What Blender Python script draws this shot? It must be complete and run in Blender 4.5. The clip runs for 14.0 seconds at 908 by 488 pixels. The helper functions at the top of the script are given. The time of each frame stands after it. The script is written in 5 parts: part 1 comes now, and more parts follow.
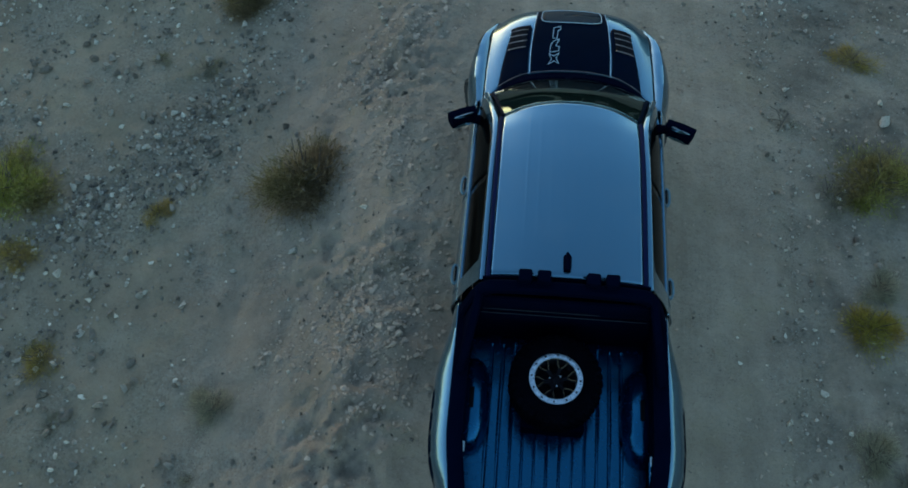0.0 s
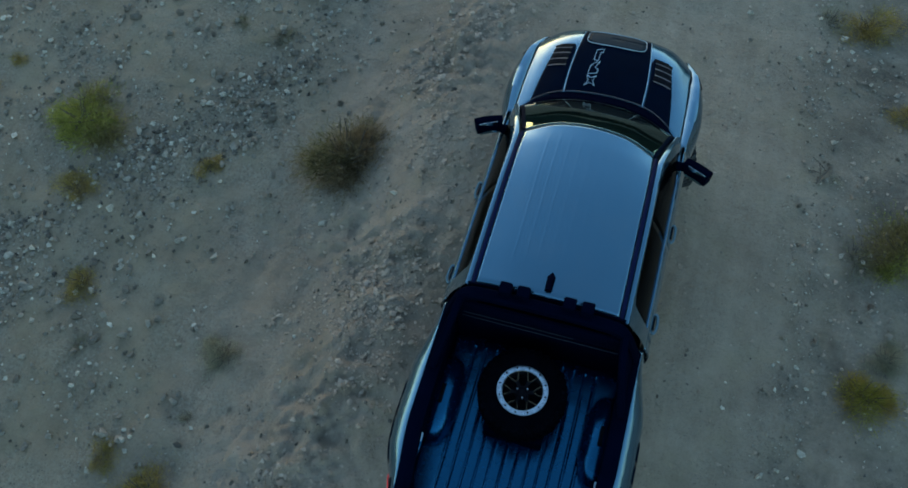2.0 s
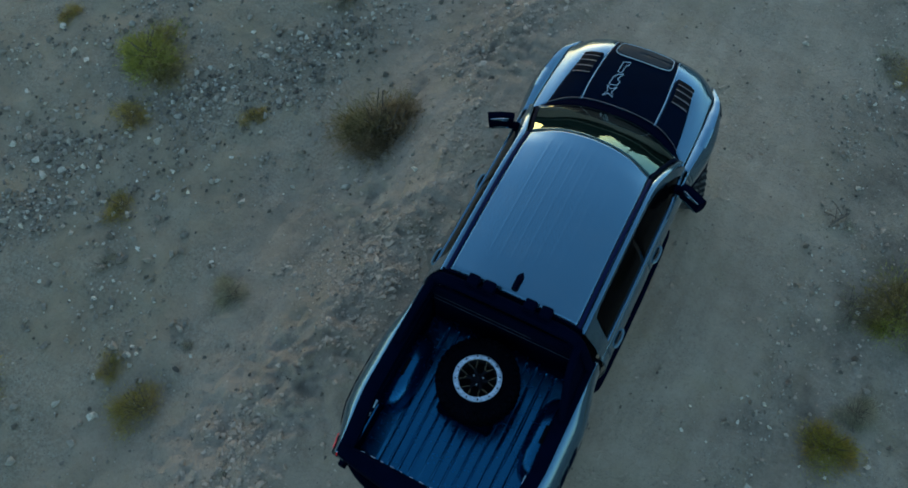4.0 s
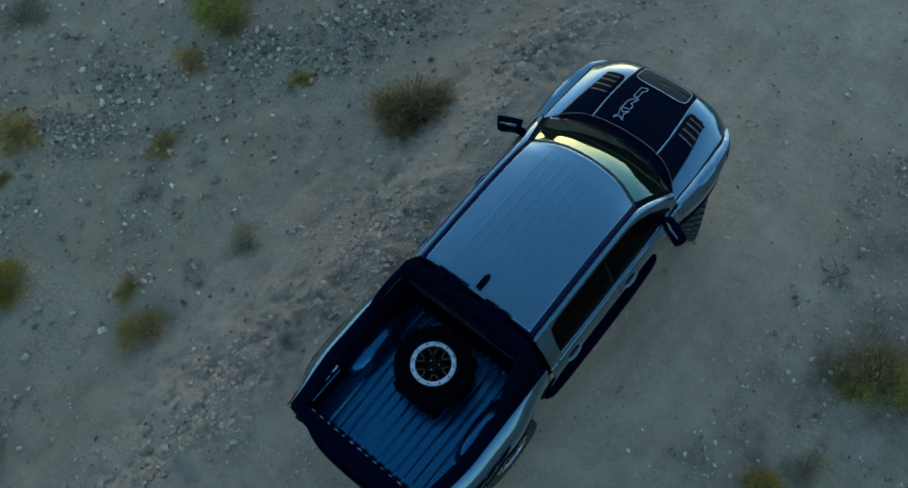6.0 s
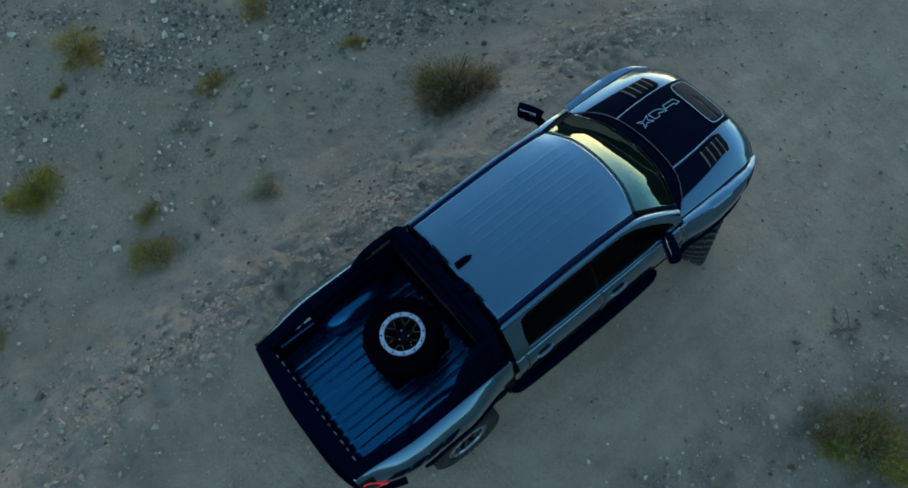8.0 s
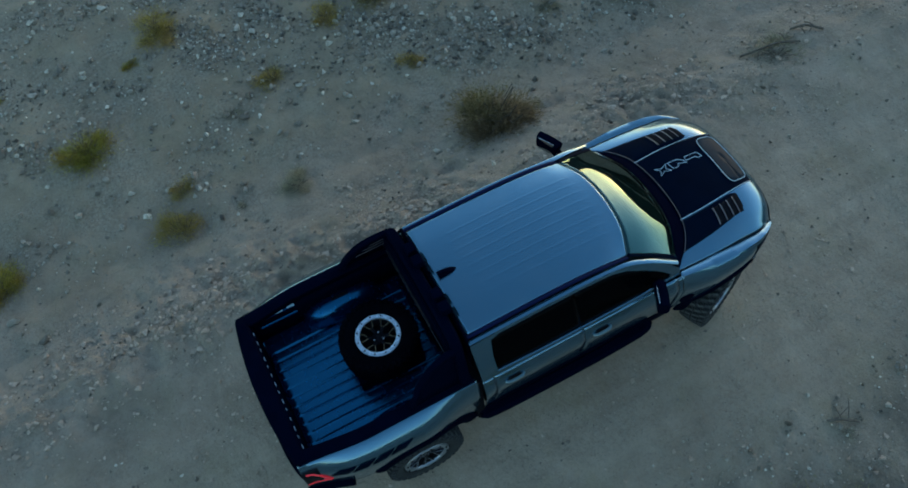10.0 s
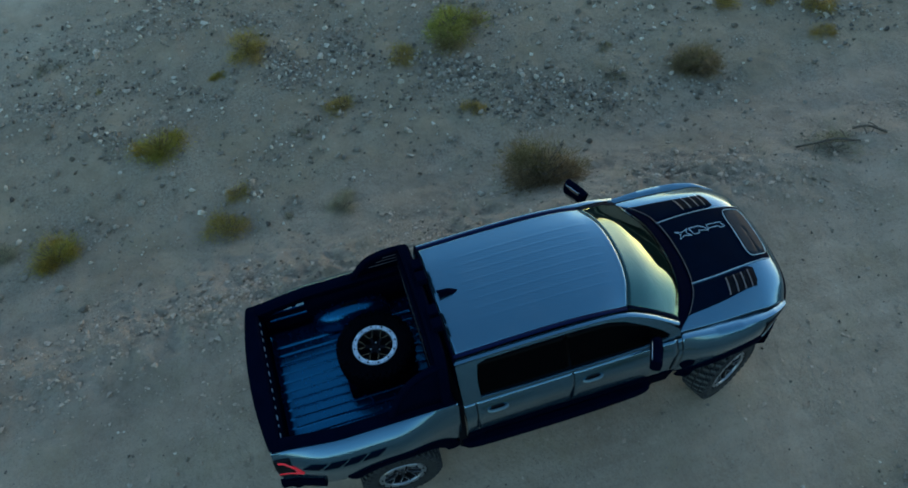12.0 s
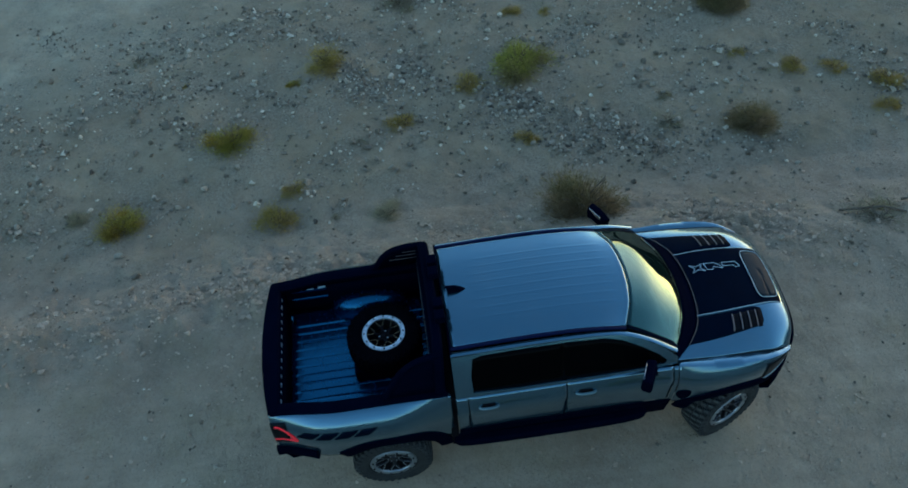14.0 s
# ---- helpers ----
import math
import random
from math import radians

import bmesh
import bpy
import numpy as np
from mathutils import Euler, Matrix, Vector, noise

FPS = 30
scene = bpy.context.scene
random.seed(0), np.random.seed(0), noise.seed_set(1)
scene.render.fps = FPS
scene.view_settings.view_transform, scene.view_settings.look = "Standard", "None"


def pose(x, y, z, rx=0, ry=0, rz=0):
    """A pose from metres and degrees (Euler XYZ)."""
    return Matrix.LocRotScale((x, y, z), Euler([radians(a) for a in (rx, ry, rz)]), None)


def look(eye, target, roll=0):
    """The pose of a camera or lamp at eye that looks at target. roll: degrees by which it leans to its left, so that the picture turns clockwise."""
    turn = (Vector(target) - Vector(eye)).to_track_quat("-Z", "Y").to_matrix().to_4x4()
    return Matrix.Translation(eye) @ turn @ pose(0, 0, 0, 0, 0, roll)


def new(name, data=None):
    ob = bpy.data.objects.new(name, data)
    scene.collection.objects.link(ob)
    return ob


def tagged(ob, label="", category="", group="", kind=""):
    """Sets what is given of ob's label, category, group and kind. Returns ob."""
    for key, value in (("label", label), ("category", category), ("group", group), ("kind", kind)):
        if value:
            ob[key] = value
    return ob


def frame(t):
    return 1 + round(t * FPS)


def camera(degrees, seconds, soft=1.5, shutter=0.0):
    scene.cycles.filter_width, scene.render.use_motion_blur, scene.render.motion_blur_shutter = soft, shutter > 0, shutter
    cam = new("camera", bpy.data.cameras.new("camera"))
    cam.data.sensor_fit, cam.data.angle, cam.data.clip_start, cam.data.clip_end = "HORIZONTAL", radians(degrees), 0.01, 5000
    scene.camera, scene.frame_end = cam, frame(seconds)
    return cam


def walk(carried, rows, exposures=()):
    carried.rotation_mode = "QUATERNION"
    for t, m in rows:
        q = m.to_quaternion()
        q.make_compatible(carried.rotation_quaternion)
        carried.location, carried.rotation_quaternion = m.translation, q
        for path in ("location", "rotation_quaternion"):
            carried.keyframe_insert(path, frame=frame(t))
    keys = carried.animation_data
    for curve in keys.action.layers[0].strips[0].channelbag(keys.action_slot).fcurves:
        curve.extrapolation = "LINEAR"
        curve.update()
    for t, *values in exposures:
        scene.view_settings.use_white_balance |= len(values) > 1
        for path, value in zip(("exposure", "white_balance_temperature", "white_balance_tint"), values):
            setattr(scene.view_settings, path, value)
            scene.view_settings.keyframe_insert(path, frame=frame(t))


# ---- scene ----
cam = camera(58.5, 14.0, soft=1.7)
STOPS, KELVIN, TINT = 2.32, 4700, 4
PATH = [
    (0, (0.011, -4.139, 8.082), (-0.265, -3.18, 6.349), -11.6),
    (0.5, (0.217, -4.1, 8.174), (-0.113, -3.158, 6.441), -12.0),
    (1, (0.415, -4.059, 8.254), (0.033, -3.135, 6.521), -12.4),
    (1.5, (0.618, -4.001, 8.325), (0.188, -3.102, 6.591), -12.7),
    (2, (0.833, -3.95, 8.371), (0.356, -3.076, 6.636), -13.0),
    (2.5, (1.065, -3.896, 8.416), (0.543, -3.05, 6.681), -13.3),
    (3, (1.28, -3.817, 8.472), (0.717, -3.006, 6.733), -13.7),
    (5.5, (2.358, -3.231, 8.958), (1.626, -2.612, 7.203), -14.5),
    (6, (2.564, -3.095, 8.992), (1.799, -2.512, 7.238), -14.5),
    (6.5, (2.762, -2.954, 8.972), (1.965, -2.409, 7.221), -14.5),
    (7, (2.93, -2.844, 8.912), (2.101, -2.332, 7.165), -14.1),
    (7.5, (3.096, -2.733, 8.827), (2.238, -2.256, 7.085), -13.8),
    (10, (3.974, -2.092, 8.455), (2.896, -1.74, 6.807), -10.8),
    (10.5, (4.138, -1.962, 8.413), (3.008, -1.638, 6.795), -10.1),
    (11, (4.317, -1.861, 8.372), (3.134, -1.564, 6.787), -9.3),
    (11.5, (4.515, -1.757, 8.338), (3.282, -1.494, 6.785), -8.5),
    (12, (4.719, -1.623, 8.295), (3.439, -1.397, 6.774), -7.9),
    (12.5, (4.912, -1.507, 8.25), (3.595, -1.318, 6.758), -7.3),
    (13, (5.103, -1.384, 8.229), (3.751, -1.236, 6.763), -6.8),
    (13.5, (5.287, -1.261, 8.228), (3.907, -1.154, 6.784), -6.3),
    (14, (5.483, -1.154, 8.196), (4.075, -1.087, 6.777), -5.8),
]
walk(cam, [(t, look(eye, target, roll)) for t, eye, target, roll in PATH], [(0, STOPS, KELVIN + 130, TINT), (7, STOPS - 0.02, KELVIN + 80, TINT), (14, STOPS - 0.07, KELVIN, TINT)])

# ---- world and sun: dusk, low glow ahead of the truck ----
world = bpy.data.worlds.new("dusk_sky")
scene.world = world
world.use_nodes = True
wn = world.node_tree
sky = wn.nodes.new("ShaderNodeTexSky")
sky.sky_type = "NISHITA"
sky.sun_disc = False
SUN_EL, SUN_ROT = 2.5, -30.0
sky.sun_elevation, sky.sun_rotation = radians(SUN_EL), radians(SUN_ROT)
sky.altitude, sky.air_density, sky.dust_density, sky.ozone_density = 600, 1.0, 1.0, 1.0
wn.nodes["Background"].inputs["Strength"].default_value = 0.15
wn.links.new(sky.outputs["Color"], wn.nodes["Background"].inputs["Color"])


# ---- materials ----
def lerp(a, b, f):
    return a + (b - a) * f


class Nodes:
    """A short way to write a node material."""

    def __init__(self, name):
        self.mat = bpy.data.materials.new(name)
        self.mat.use_nodes = True
        self.tree = self.mat.node_tree
        self.bsdf = self.tree.nodes["Principled BSDF"]

    def add(self, kind, **values):
        node = self.tree.nodes.new(kind)
        for key, value in values.items():
            node.inputs[key.replace("_", " ")].default_value = value
        return node

    def join(self, a, b):
        self.tree.links.new(a, b)

    def coords(self):
        return self.add("ShaderNodeTexCoord").outputs["Object"]

    def noise(self, scale, detail=4.0, rough=0.55, vec=None):
        n = self.add("ShaderNodeTexNoise", Scale=scale, Detail=detail, Roughness=rough)
        self.join(vec or self.coords(), n.inputs["Vector"])
        return n.outputs["Fac"]

    def ramp(self, fac, *stops):
        r = self.add("ShaderNodeValToRGB")
        e = r.color_ramp.elements
        while len(e) < len(stops):
            e.new(0.5)
        for item, (at, colour) in zip(e, stops):
            item.position = at
            item.color = (*colour, 1) if isinstance(colour, tuple) else (colour, colour, colour, 1)
        self.join(fac, r.inputs["Fac"])
        return r.outputs["Color"]

    def mix(self, fac, a, b, kind="MIX"):
        m = self.tree.nodes.new("ShaderNodeMix")
        m.data_type, m.blend_type = "RGBA", kind
        for slot, value in ((0, fac), (6, a), (7, b)):
            if isinstance(value, (int, float)):
                m.inputs[slot].default_value = value if slot == 0 else (value, value, value, 1)
            elif isinstance(value, tuple):
                m.inputs[slot].default_value = (*value, 1)
            else:
                self.join(value, m.inputs[slot])
        return m.outputs[2]

    def bump(self, height, strength, distance):
        b = self.add("ShaderNodeBump", Strength=strength, Distance=distance)
        self.join(height, b.inputs["Height"])
        self.join(b.outputs["Normal"], self.bsdf.inputs["Normal"])
        return b

    def put(self, **values):
        for key, value in values.items():
            slot = self.bsdf.inputs[key.replace("_", " ")]
            if isinstance(value, (int, float)):
                slot.default_value = value
            elif isinstance(value, tuple):
                slot.default_value = (*value, 1)
            else:
                self.join(value, slot)
        return self.mat


def surface(name, colour, rough, metal=0.0, vary=0.15, scale=6.0, bump=0.0, grain=120.0, **more):
    """A plain surface with stains at one scale and grain at another."""
    n = Nodes(name)
    low = tuple(c * (1 - vary) for c in colour)
    high = tuple(min(1, c * (1 + vary)) for c in colour)
    stain = n.noise(scale)
    colour_out = n.ramp(stain, (0.3, low), (0.7, high))
    r = n.ramp(n.noise(scale * 3), (0.3, max(0.0, rough - 0.05)), (0.75, min(1.0, rough + 0.08)))
    if bump:
        n.bump(n.noise(grain), bump, 0.004)
    return n.put(Base_Color=colour_out, Roughness=r, Metallic=metal, **more)


def paint_material():
    n = Nodes("sky_tinted_silver")
    dust = n.noise(3.0, 6)
    flake = n.noise(900.0, 2)
    # neutral silver tinted dark blue: the sky's reflection put into the flake colours
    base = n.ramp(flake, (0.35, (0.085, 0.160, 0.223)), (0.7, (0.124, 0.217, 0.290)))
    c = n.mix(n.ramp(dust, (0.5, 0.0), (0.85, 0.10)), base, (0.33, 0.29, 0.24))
    r = n.ramp(dust, (0.4, 0.18), (0.8, 0.26))
    return n.put(Base_Color=c, Roughness=r, Metallic=0.85, Coat_Weight=1.0, Coat_Roughness=0.05)


def glass_material(name, colour, ior, rough):
    n = Nodes(name)
    return n.put(Base_Color=colour, Roughness=rough, Transmission_Weight=1.0, IOR=ior, Specular_Tint=(0.60, 1.0, 0.93))


PAINT = paint_material()
BLACK = surface("satin_black", (0.0010, 0.0020, 0.0085), 0.6, bump=0.05, IOR=1.06, Specular_IOR_Level=0.2)
DECAL = surface("black_vinyl", (0.0008, 0.0035, 0.011), 0.5, Specular_IOR_Level=0.02)
LINER = surface("bed_liner", (0.002, 0.008, 0.032), 0.23, bump=0.05, grain=220.0, IOR=2.5, Specular_Tint=(0.22, 0.58, 1.0))
RUBBER = surface("tyre_rubber", (0.0012, 0.0014, 0.0030), 0.9, vary=0.35, scale=9, bump=0.2, Specular_IOR_Level=0.02)
DUSTY = surface("dusty_rubber", (0.014, 0.015, 0.014), 0.85, vary=0.4, scale=7, bump=0.2)
LUG = surface("dust_on_lugs", (0.050, 0.050, 0.044), 0.9, vary=0.4, scale=9, bump=0.2)
ALLOY = surface("machined_alloy", (0.56, 0.59, 0.62), 0.30, metal=0.9, vary=0.3, scale=28.0)
GREYALLOY = surface("grey_alloy", (0.34, 0.36, 0.37), 0.38, metal=0.8)
DARKALLOY = surface("dark_alloy", (0.03, 0.03, 0.033), 0.35, metal=0.5)
LINE = surface("silver_vinyl", (0.42, 0.50, 0.54), 0.4)
SMOKED = surface("tinted_glass", (0.001, 0.0012, 0.0015), 0.12, vary=0.1, Specular_IOR_Level=0.03)
SCREEN = glass_material("windscreen_glass", (0.10, 0.15, 0.12), 1.82, 0.02)
CABIN = surface("cabin_trim", (0.03, 0.032, 0.03), 0.7)
RED = surface("red_lens", (0.55, 0.012, 0.02), 0.15, Emission_Color=(1.0, 0.03, 0.05), Emission_Strength=0.03)
LAMP = surface("smoked_lens", (0.005, 0.006, 0.008), 0.35, Specular_IOR_Level=0.08)
HANDLE = surface("handle_silver", (0.17, 0.235, 0.26), 0.35, metal=0.8)
SEAM = surface("seam_rubber", (0.004, 0.004, 0.006), 0.8, Specular_IOR_Level=0.1)
BLUEDITCH = surface("roof_ditch_seal", (0.002, 0.004, 0.030), 0.6, Specular_IOR_Level=0.1)
MIRROR = surface("mirror_glass", (0.45, 0.48, 0.50), 0.04, metal=1.0)
METAL = surface("bare_steel", (0.5, 0.5, 0.5), 0.35, metal=1.0)
SCOOP = surface("scoop_plastic", (0.010, 0.016, 0.021), 0.5, Specular_IOR_Level=0.15)
LOUVRE = surface("louvre_edge", (0.12, 0.10, 0.10), 0.4)
GOLD = surface("bronze_spoke_edge", (0.17, 0.125, 0.06), 0.22, metal=0.9)


WASH = (-12.5, -10.0, 0.0)  # middle of a smooth sandy patch


def ground_material():
    n = Nodes("desert_dirt")
    co = n.coords()
    sep = n.add("ShaderNodeSeparateXYZ")
    n.join(co, sep.inputs[0])
    wob = n.add("ShaderNodeMath")
    wob.operation = "MULTIPLY_ADD"
    wob.inputs[1].default_value = 2.4
    n.join(n.noise(0.55, 6, vec=co), wob.inputs[0])
    n.join(sep.outputs["X"], wob.inputs[2])
    side = n.add("ShaderNodeMapRange", From_Min=-3.4, From_Max=-1.2)
    n.join(wob.outputs[0], side.inputs["Value"])
    big = n.noise(0.45, 6, 0.6, co)
    mid = n.noise(2.4, 9, 0.68, co)
    fine = n.noise(30.0, 8, 0.72, co)
    speck = n.noise(75.0, 4, 0.6, co)
    gravel = n.ramp(mid, (0.28, (0.266, 0.208, 0.132)), (0.5, (0.336, 0.264, 0.168)), (0.74, (0.394, 0.318, 0.208)))
    road = n.ramp(mid, (0.28, (0.340, 0.270, 0.184)), (0.5, (0.420, 0.338, 0.232)), (0.74, (0.490, 0.400, 0.280)))
    lane = n.add("ShaderNodeMapping", Scale=(5.0, 0.35, 1.0))
    n.join(co, lane.inputs["Vector"])
    streak = n.noise(1.0, 7, 0.65, lane.outputs["Vector"])
    road = n.mix(0.55, road, n.ramp(streak, (0.30, 0.68), (0.52, 0.92), (0.68, 1.0)), "MULTIPLY")
    c = n.mix(side.outputs["Result"], gravel, road)
    along = n.add("ShaderNodeMapRange", From_Min=-3.6, From_Max=0.9)
    n.join(wob.outputs[0], along.inputs["Value"])
    spoil = n.ramp(along.outputs["Result"], (0.0, 0.0), (0.38, 0.75), (0.58, 0.65), (1.0, 0.0))
    c = n.mix(spoil, c, n.ramp(mid, (0.28, (0.250, 0.194, 0.134)), (0.5, (0.345, 0.268, 0.188)), (0.74, (0.428, 0.338, 0.242))))
    verge = n.add("ShaderNodeMapRange", From_Min=2.6, From_Max=4.4)
    n.join(wob.outputs[0], verge.inputs["Value"])
    litter = n.ramp(n.noise(1.6, 8, 0.7, co), (0.38, (0.105, 0.086, 0.060)), (0.64, (0.350, 0.290, 0.205)))
    c = n.mix(n.ramp(verge.outputs["Result"], (0.0, 0.0), (0.45, 0.25), (1.0, 0.85)), c, litter)
    wash = n.add("ShaderNodeVectorMath")
    wash.operation = "DISTANCE"
    n.join(co, wash.inputs[0])
    wash.inputs[1].default_value = WASH
    sandy = n.ramp(n.noise(0.9, 5, 0.6, co), (0.0, 0.0), (1.0, 1.0))
    reach = n.add("ShaderNodeMapRange", From_Min=6.6, From_Max=4.0)
    n.join(wash.outputs["Value"], reach.inputs["Value"])
    c = n.mix(n.mix(0.35, reach.outputs["Result"], sandy, "MULTIPLY"), c, n.ramp(mid, (0.28, (0.400, 0.345, 0.235)), (0.74, (0.500, 0.440, 0.310))))
    c = n.mix(n.ramp(n.noise(1.5, 7, 0.68, co), (0.50, 0.0), (0.70, 0.40)), c, (0.335, 0.275, 0.155))
    c = n.mix(0.75, c, n.ramp(big, (0.32, 0.66), (0.55, 0.95), (0.7, 1.0)), "MULTIPLY")
    c = n.mix(0.40, c, n.ramp(fine, (0.30, 0.42), (0.46, 0.9), (0.8, 1.0)), "MULTIPLY")
    c = n.mix(0.25, c, n.ramp(speck, (0.28, 0.35), (0.38, 1.0)), "MULTIPLY")
    clump = n.ramp(n.noise(1.1, 5, 0.6, co), (0.42, 0.0), (0.60, 1.0))
    off_road = n.ramp(side.outputs["Result"], (0.0, 1.0), (1.0, 0.42))
    clump = n.mix(1.0, clump, off_road, "MULTIPLY")
    c = n.mix(n.ramp(clump, (0.0, 0.0), (1.0, 0.38)), c, n.ramp(n.noise(22.0, 6, 0.7, co), (0.38, (0.084, 0.076, 0.059)), (0.62, (0.363, 0.320, 0.236))))
    for scale, size, tone, amount in ((17.0, 0.15, (0.369, 0.368, 0.289), 0.4), (28.0, 0.20, (0.342, 0.336, 0.260), 0.4), (55.0, 0.24, (0.300, 0.284, 0.219), 0.35), (36.0, 0.20, (0.059, 0.062, 0.057), 0.8), (62.0, 0.22, (0.050, 0.052, 0.048), 0.7)):
        v = n.add("ShaderNodeTexVoronoi", Scale=scale)
        n.join(co, v.inputs["Vector"])
        dot = n.ramp(v.outputs["Distance"], (size, 1.0), (size + 0.07, 0.0))
        sel = n.ramp(v.outputs["Color"], (0.60, 0.0), (0.63, amount))
        m = n.mix(1.0, dot, sel, "MULTIPLY")
        m = n.mix(0.9, m, clump, "MULTIPLY")
        c = n.mix(m, c, tone)
    b1 = n.bump(n.noise(8.0, 10, 0.72, co), 0.8, 0.07)
    b2 = n.add("ShaderNodeBump", Strength=0.7, Distance=0.016)
    n.join(fine, b2.inputs["Height"])
    n.join(b1.outputs["Normal"], b2.inputs["Normal"])
    n.join(b2.outputs["Normal"], n.bsdf.inputs["Normal"])
    return n.put(Base_Color=c, Roughness=0.95, Specular_IOR_Level=0.15)


def stone_material(name, low, mid, high, mottle=0.55):
    """Loose stones: most of them low to mid in tone, few of them high."""
    n = Nodes(name)
    rnd = n.add("ShaderNodeObjectInfo").outputs["Random"]
    isl = n.add("ShaderNodeNewGeometry").outputs["Random Per Island"]
    both = n.add("ShaderNodeMath")
    both.operation = "ADD"
    n.join(rnd, both.inputs[0])
    n.join(isl, both.inputs[1])
    fr = n.add("ShaderNodeMath")
    fr.operation = "FRACT"
    n.join(both.outputs[0], fr.inputs[0])
    c = n.ramp(fr.outputs[0], (0.0, low), (0.55, mid), (0.82, tuple(lerp(p, q, 0.35) for p, q in zip(mid, high))), (1.0, high))
    c = n.mix(mottle, c, n.ramp(n.noise(17.0, 7, 0.65), (0.32, 0.35), (0.62, 1.0)), "MULTIPLY")
    n.bump(n.noise(46.0, 7, 0.7), 1.0, 0.02)
    return n.put(Base_Color=c, Roughness=0.95, Specular_IOR_Level=0.1)


def leaf_material(name, low, mid, high, patch=None):
    """Fine foliage; patch: the tone of older or younger growth in places."""
    n = Nodes(name)
    isl = n.add("ShaderNodeNewGeometry").outputs["Random Per Island"]
    c = n.ramp(isl, (0.0, low), (0.5, mid), (1.0, high))
    if patch:
        spot = n.add("ShaderNodeTexNoise", Scale=1.1, Detail=3.0)
        spot.noise_dimensions = "4D"
        n.join(n.coords(), spot.inputs["Vector"])
        seed = n.add("ShaderNodeMath")
        seed.operation = "MULTIPLY"
        seed.inputs[1].default_value = 37.0
        n.join(n.add("ShaderNodeObjectInfo").outputs["Random"], seed.inputs[0])
        n.join(seed.outputs[0], spot.inputs["W"])
        c = n.mix(n.ramp(spot.outputs["Fac"], (0.42, 0.0), (0.56, 0.9)), c, n.ramp(isl, (0.0, tuple(v * 0.5 for v in patch)), (1.0, tuple(v * 1.35 for v in patch))))
    c = n.mix(0.4, c, n.ramp(n.noise(5.0, 3), (0.3, 0.6), (0.7, 1.0)), "MULTIPLY")
    n.put(Base_Color=c, Roughness=0.8, Specular_IOR_Level=0.2)
    thin = n.add("ShaderNodeBsdfTranslucent")
    n.join(c, thin.inputs["Color"])
    both = n.add("ShaderNodeMixShader", Fac=0.5)
    n.join(n.bsdf.outputs[0], both.inputs[1])
    n.join(thin.outputs[0], both.inputs[2])
    n.join(both.outputs[0], n.tree.nodes["Material Output"].inputs["Surface"])
    return n.mat


DIRT = ground_material()
STONE = stone_material("pale_stone", (0.190, 0.160, 0.118), (0.370, 0.318, 0.238), (0.740, 0.660, 0.500))
CLOD = stone_material("dirt_clod", (0.330, 0.258, 0.180), (0.440, 0.345, 0.245), (0.560, 0.445, 0.325), 0.3)
DARKSTONE = stone_material("dark_stone", (0.105, 0.092, 0.074), (0.180, 0.156, 0.122), (0.270, 0.236, 0.184))
HILL = surface("far_hill", (0.030, 0.040, 0.028), 0.95, vary=0.3, scale=0.01)
LEAVES = {
    "olive": leaf_material("olive_leaves", (0.095, 0.082, 0.035), (0.215, 0.185, 0.080), (0.350, 0.295, 0.140), (0.290, 0.220, 0.120)),
    "yellow": leaf_material("yellow_leaves", (0.200, 0.145, 0.040), (0.410, 0.300, 0.085), (0.550, 0.425, 0.140), (0.380, 0.310, 0.080)),
    "straw": leaf_material("straw_leaves", (0.210, 0.180, 0.100), (0.420, 0.365, 0.215), (0.600, 0.530, 0.340), (0.430, 0.400, 0.260)),
    "green": leaf_material("green_leaves", (0.140, 0.125, 0.020), (0.350, 0.315, 0.052), (0.490, 0.435, 0.090), (0.400, 0.280, 0.055)),
    "mixed": leaf_material("mixed_leaves", (0.120, 0.100, 0.038), (0.265, 0.225, 0.085), (0.410, 0.345, 0.135), (0.380, 0.380, 0.075)),
    "grey": leaf_material("grey_leaves", (0.145, 0.134, 0.094), (0.263, 0.251, 0.171), (0.375, 0.348, 0.248), (0.320, 0.290, 0.150)),
}
TWIG = surface("dry_twig", (0.10, 0.08, 0.055), 0.9, vary=0.3)


# ---- mesh helpers ----
def part(name, bm, material, parent, label="", smooth=True, solid=0.0, bevel=0.0):
    """Links a bmesh as one mesh object under a thing or a part."""
    me = bpy.data.meshes.new(name)
    bm.to_mesh(me)
    bm.free()
    me.materials.append(material)
    if smooth:
        me.polygons.foreach_set("use_smooth", [True] * len(me.polygons))
        me.set_sharp_from_angle(angle=radians(38))
    ob = new(name, me)
    ob.parent = parent
    if solid:
        m = ob.modifiers.new("thickness", "SOLIDIFY")
        m.thickness, m.offset = solid, 0
    if bevel:
        m = ob.modifiers.new("edges", "BEVEL")
        m.width, m.segments, m.limit_method = bevel, 2, "ANGLE"
    return tagged(ob, label) if label else ob


def thing(name, label, category, at=(0, 0, 0), group="", kind=""):
    ob = new(name)
    ob.location = at
    ob.empty_display_size = 0.1
    return tagged(ob, label, category, group, kind)


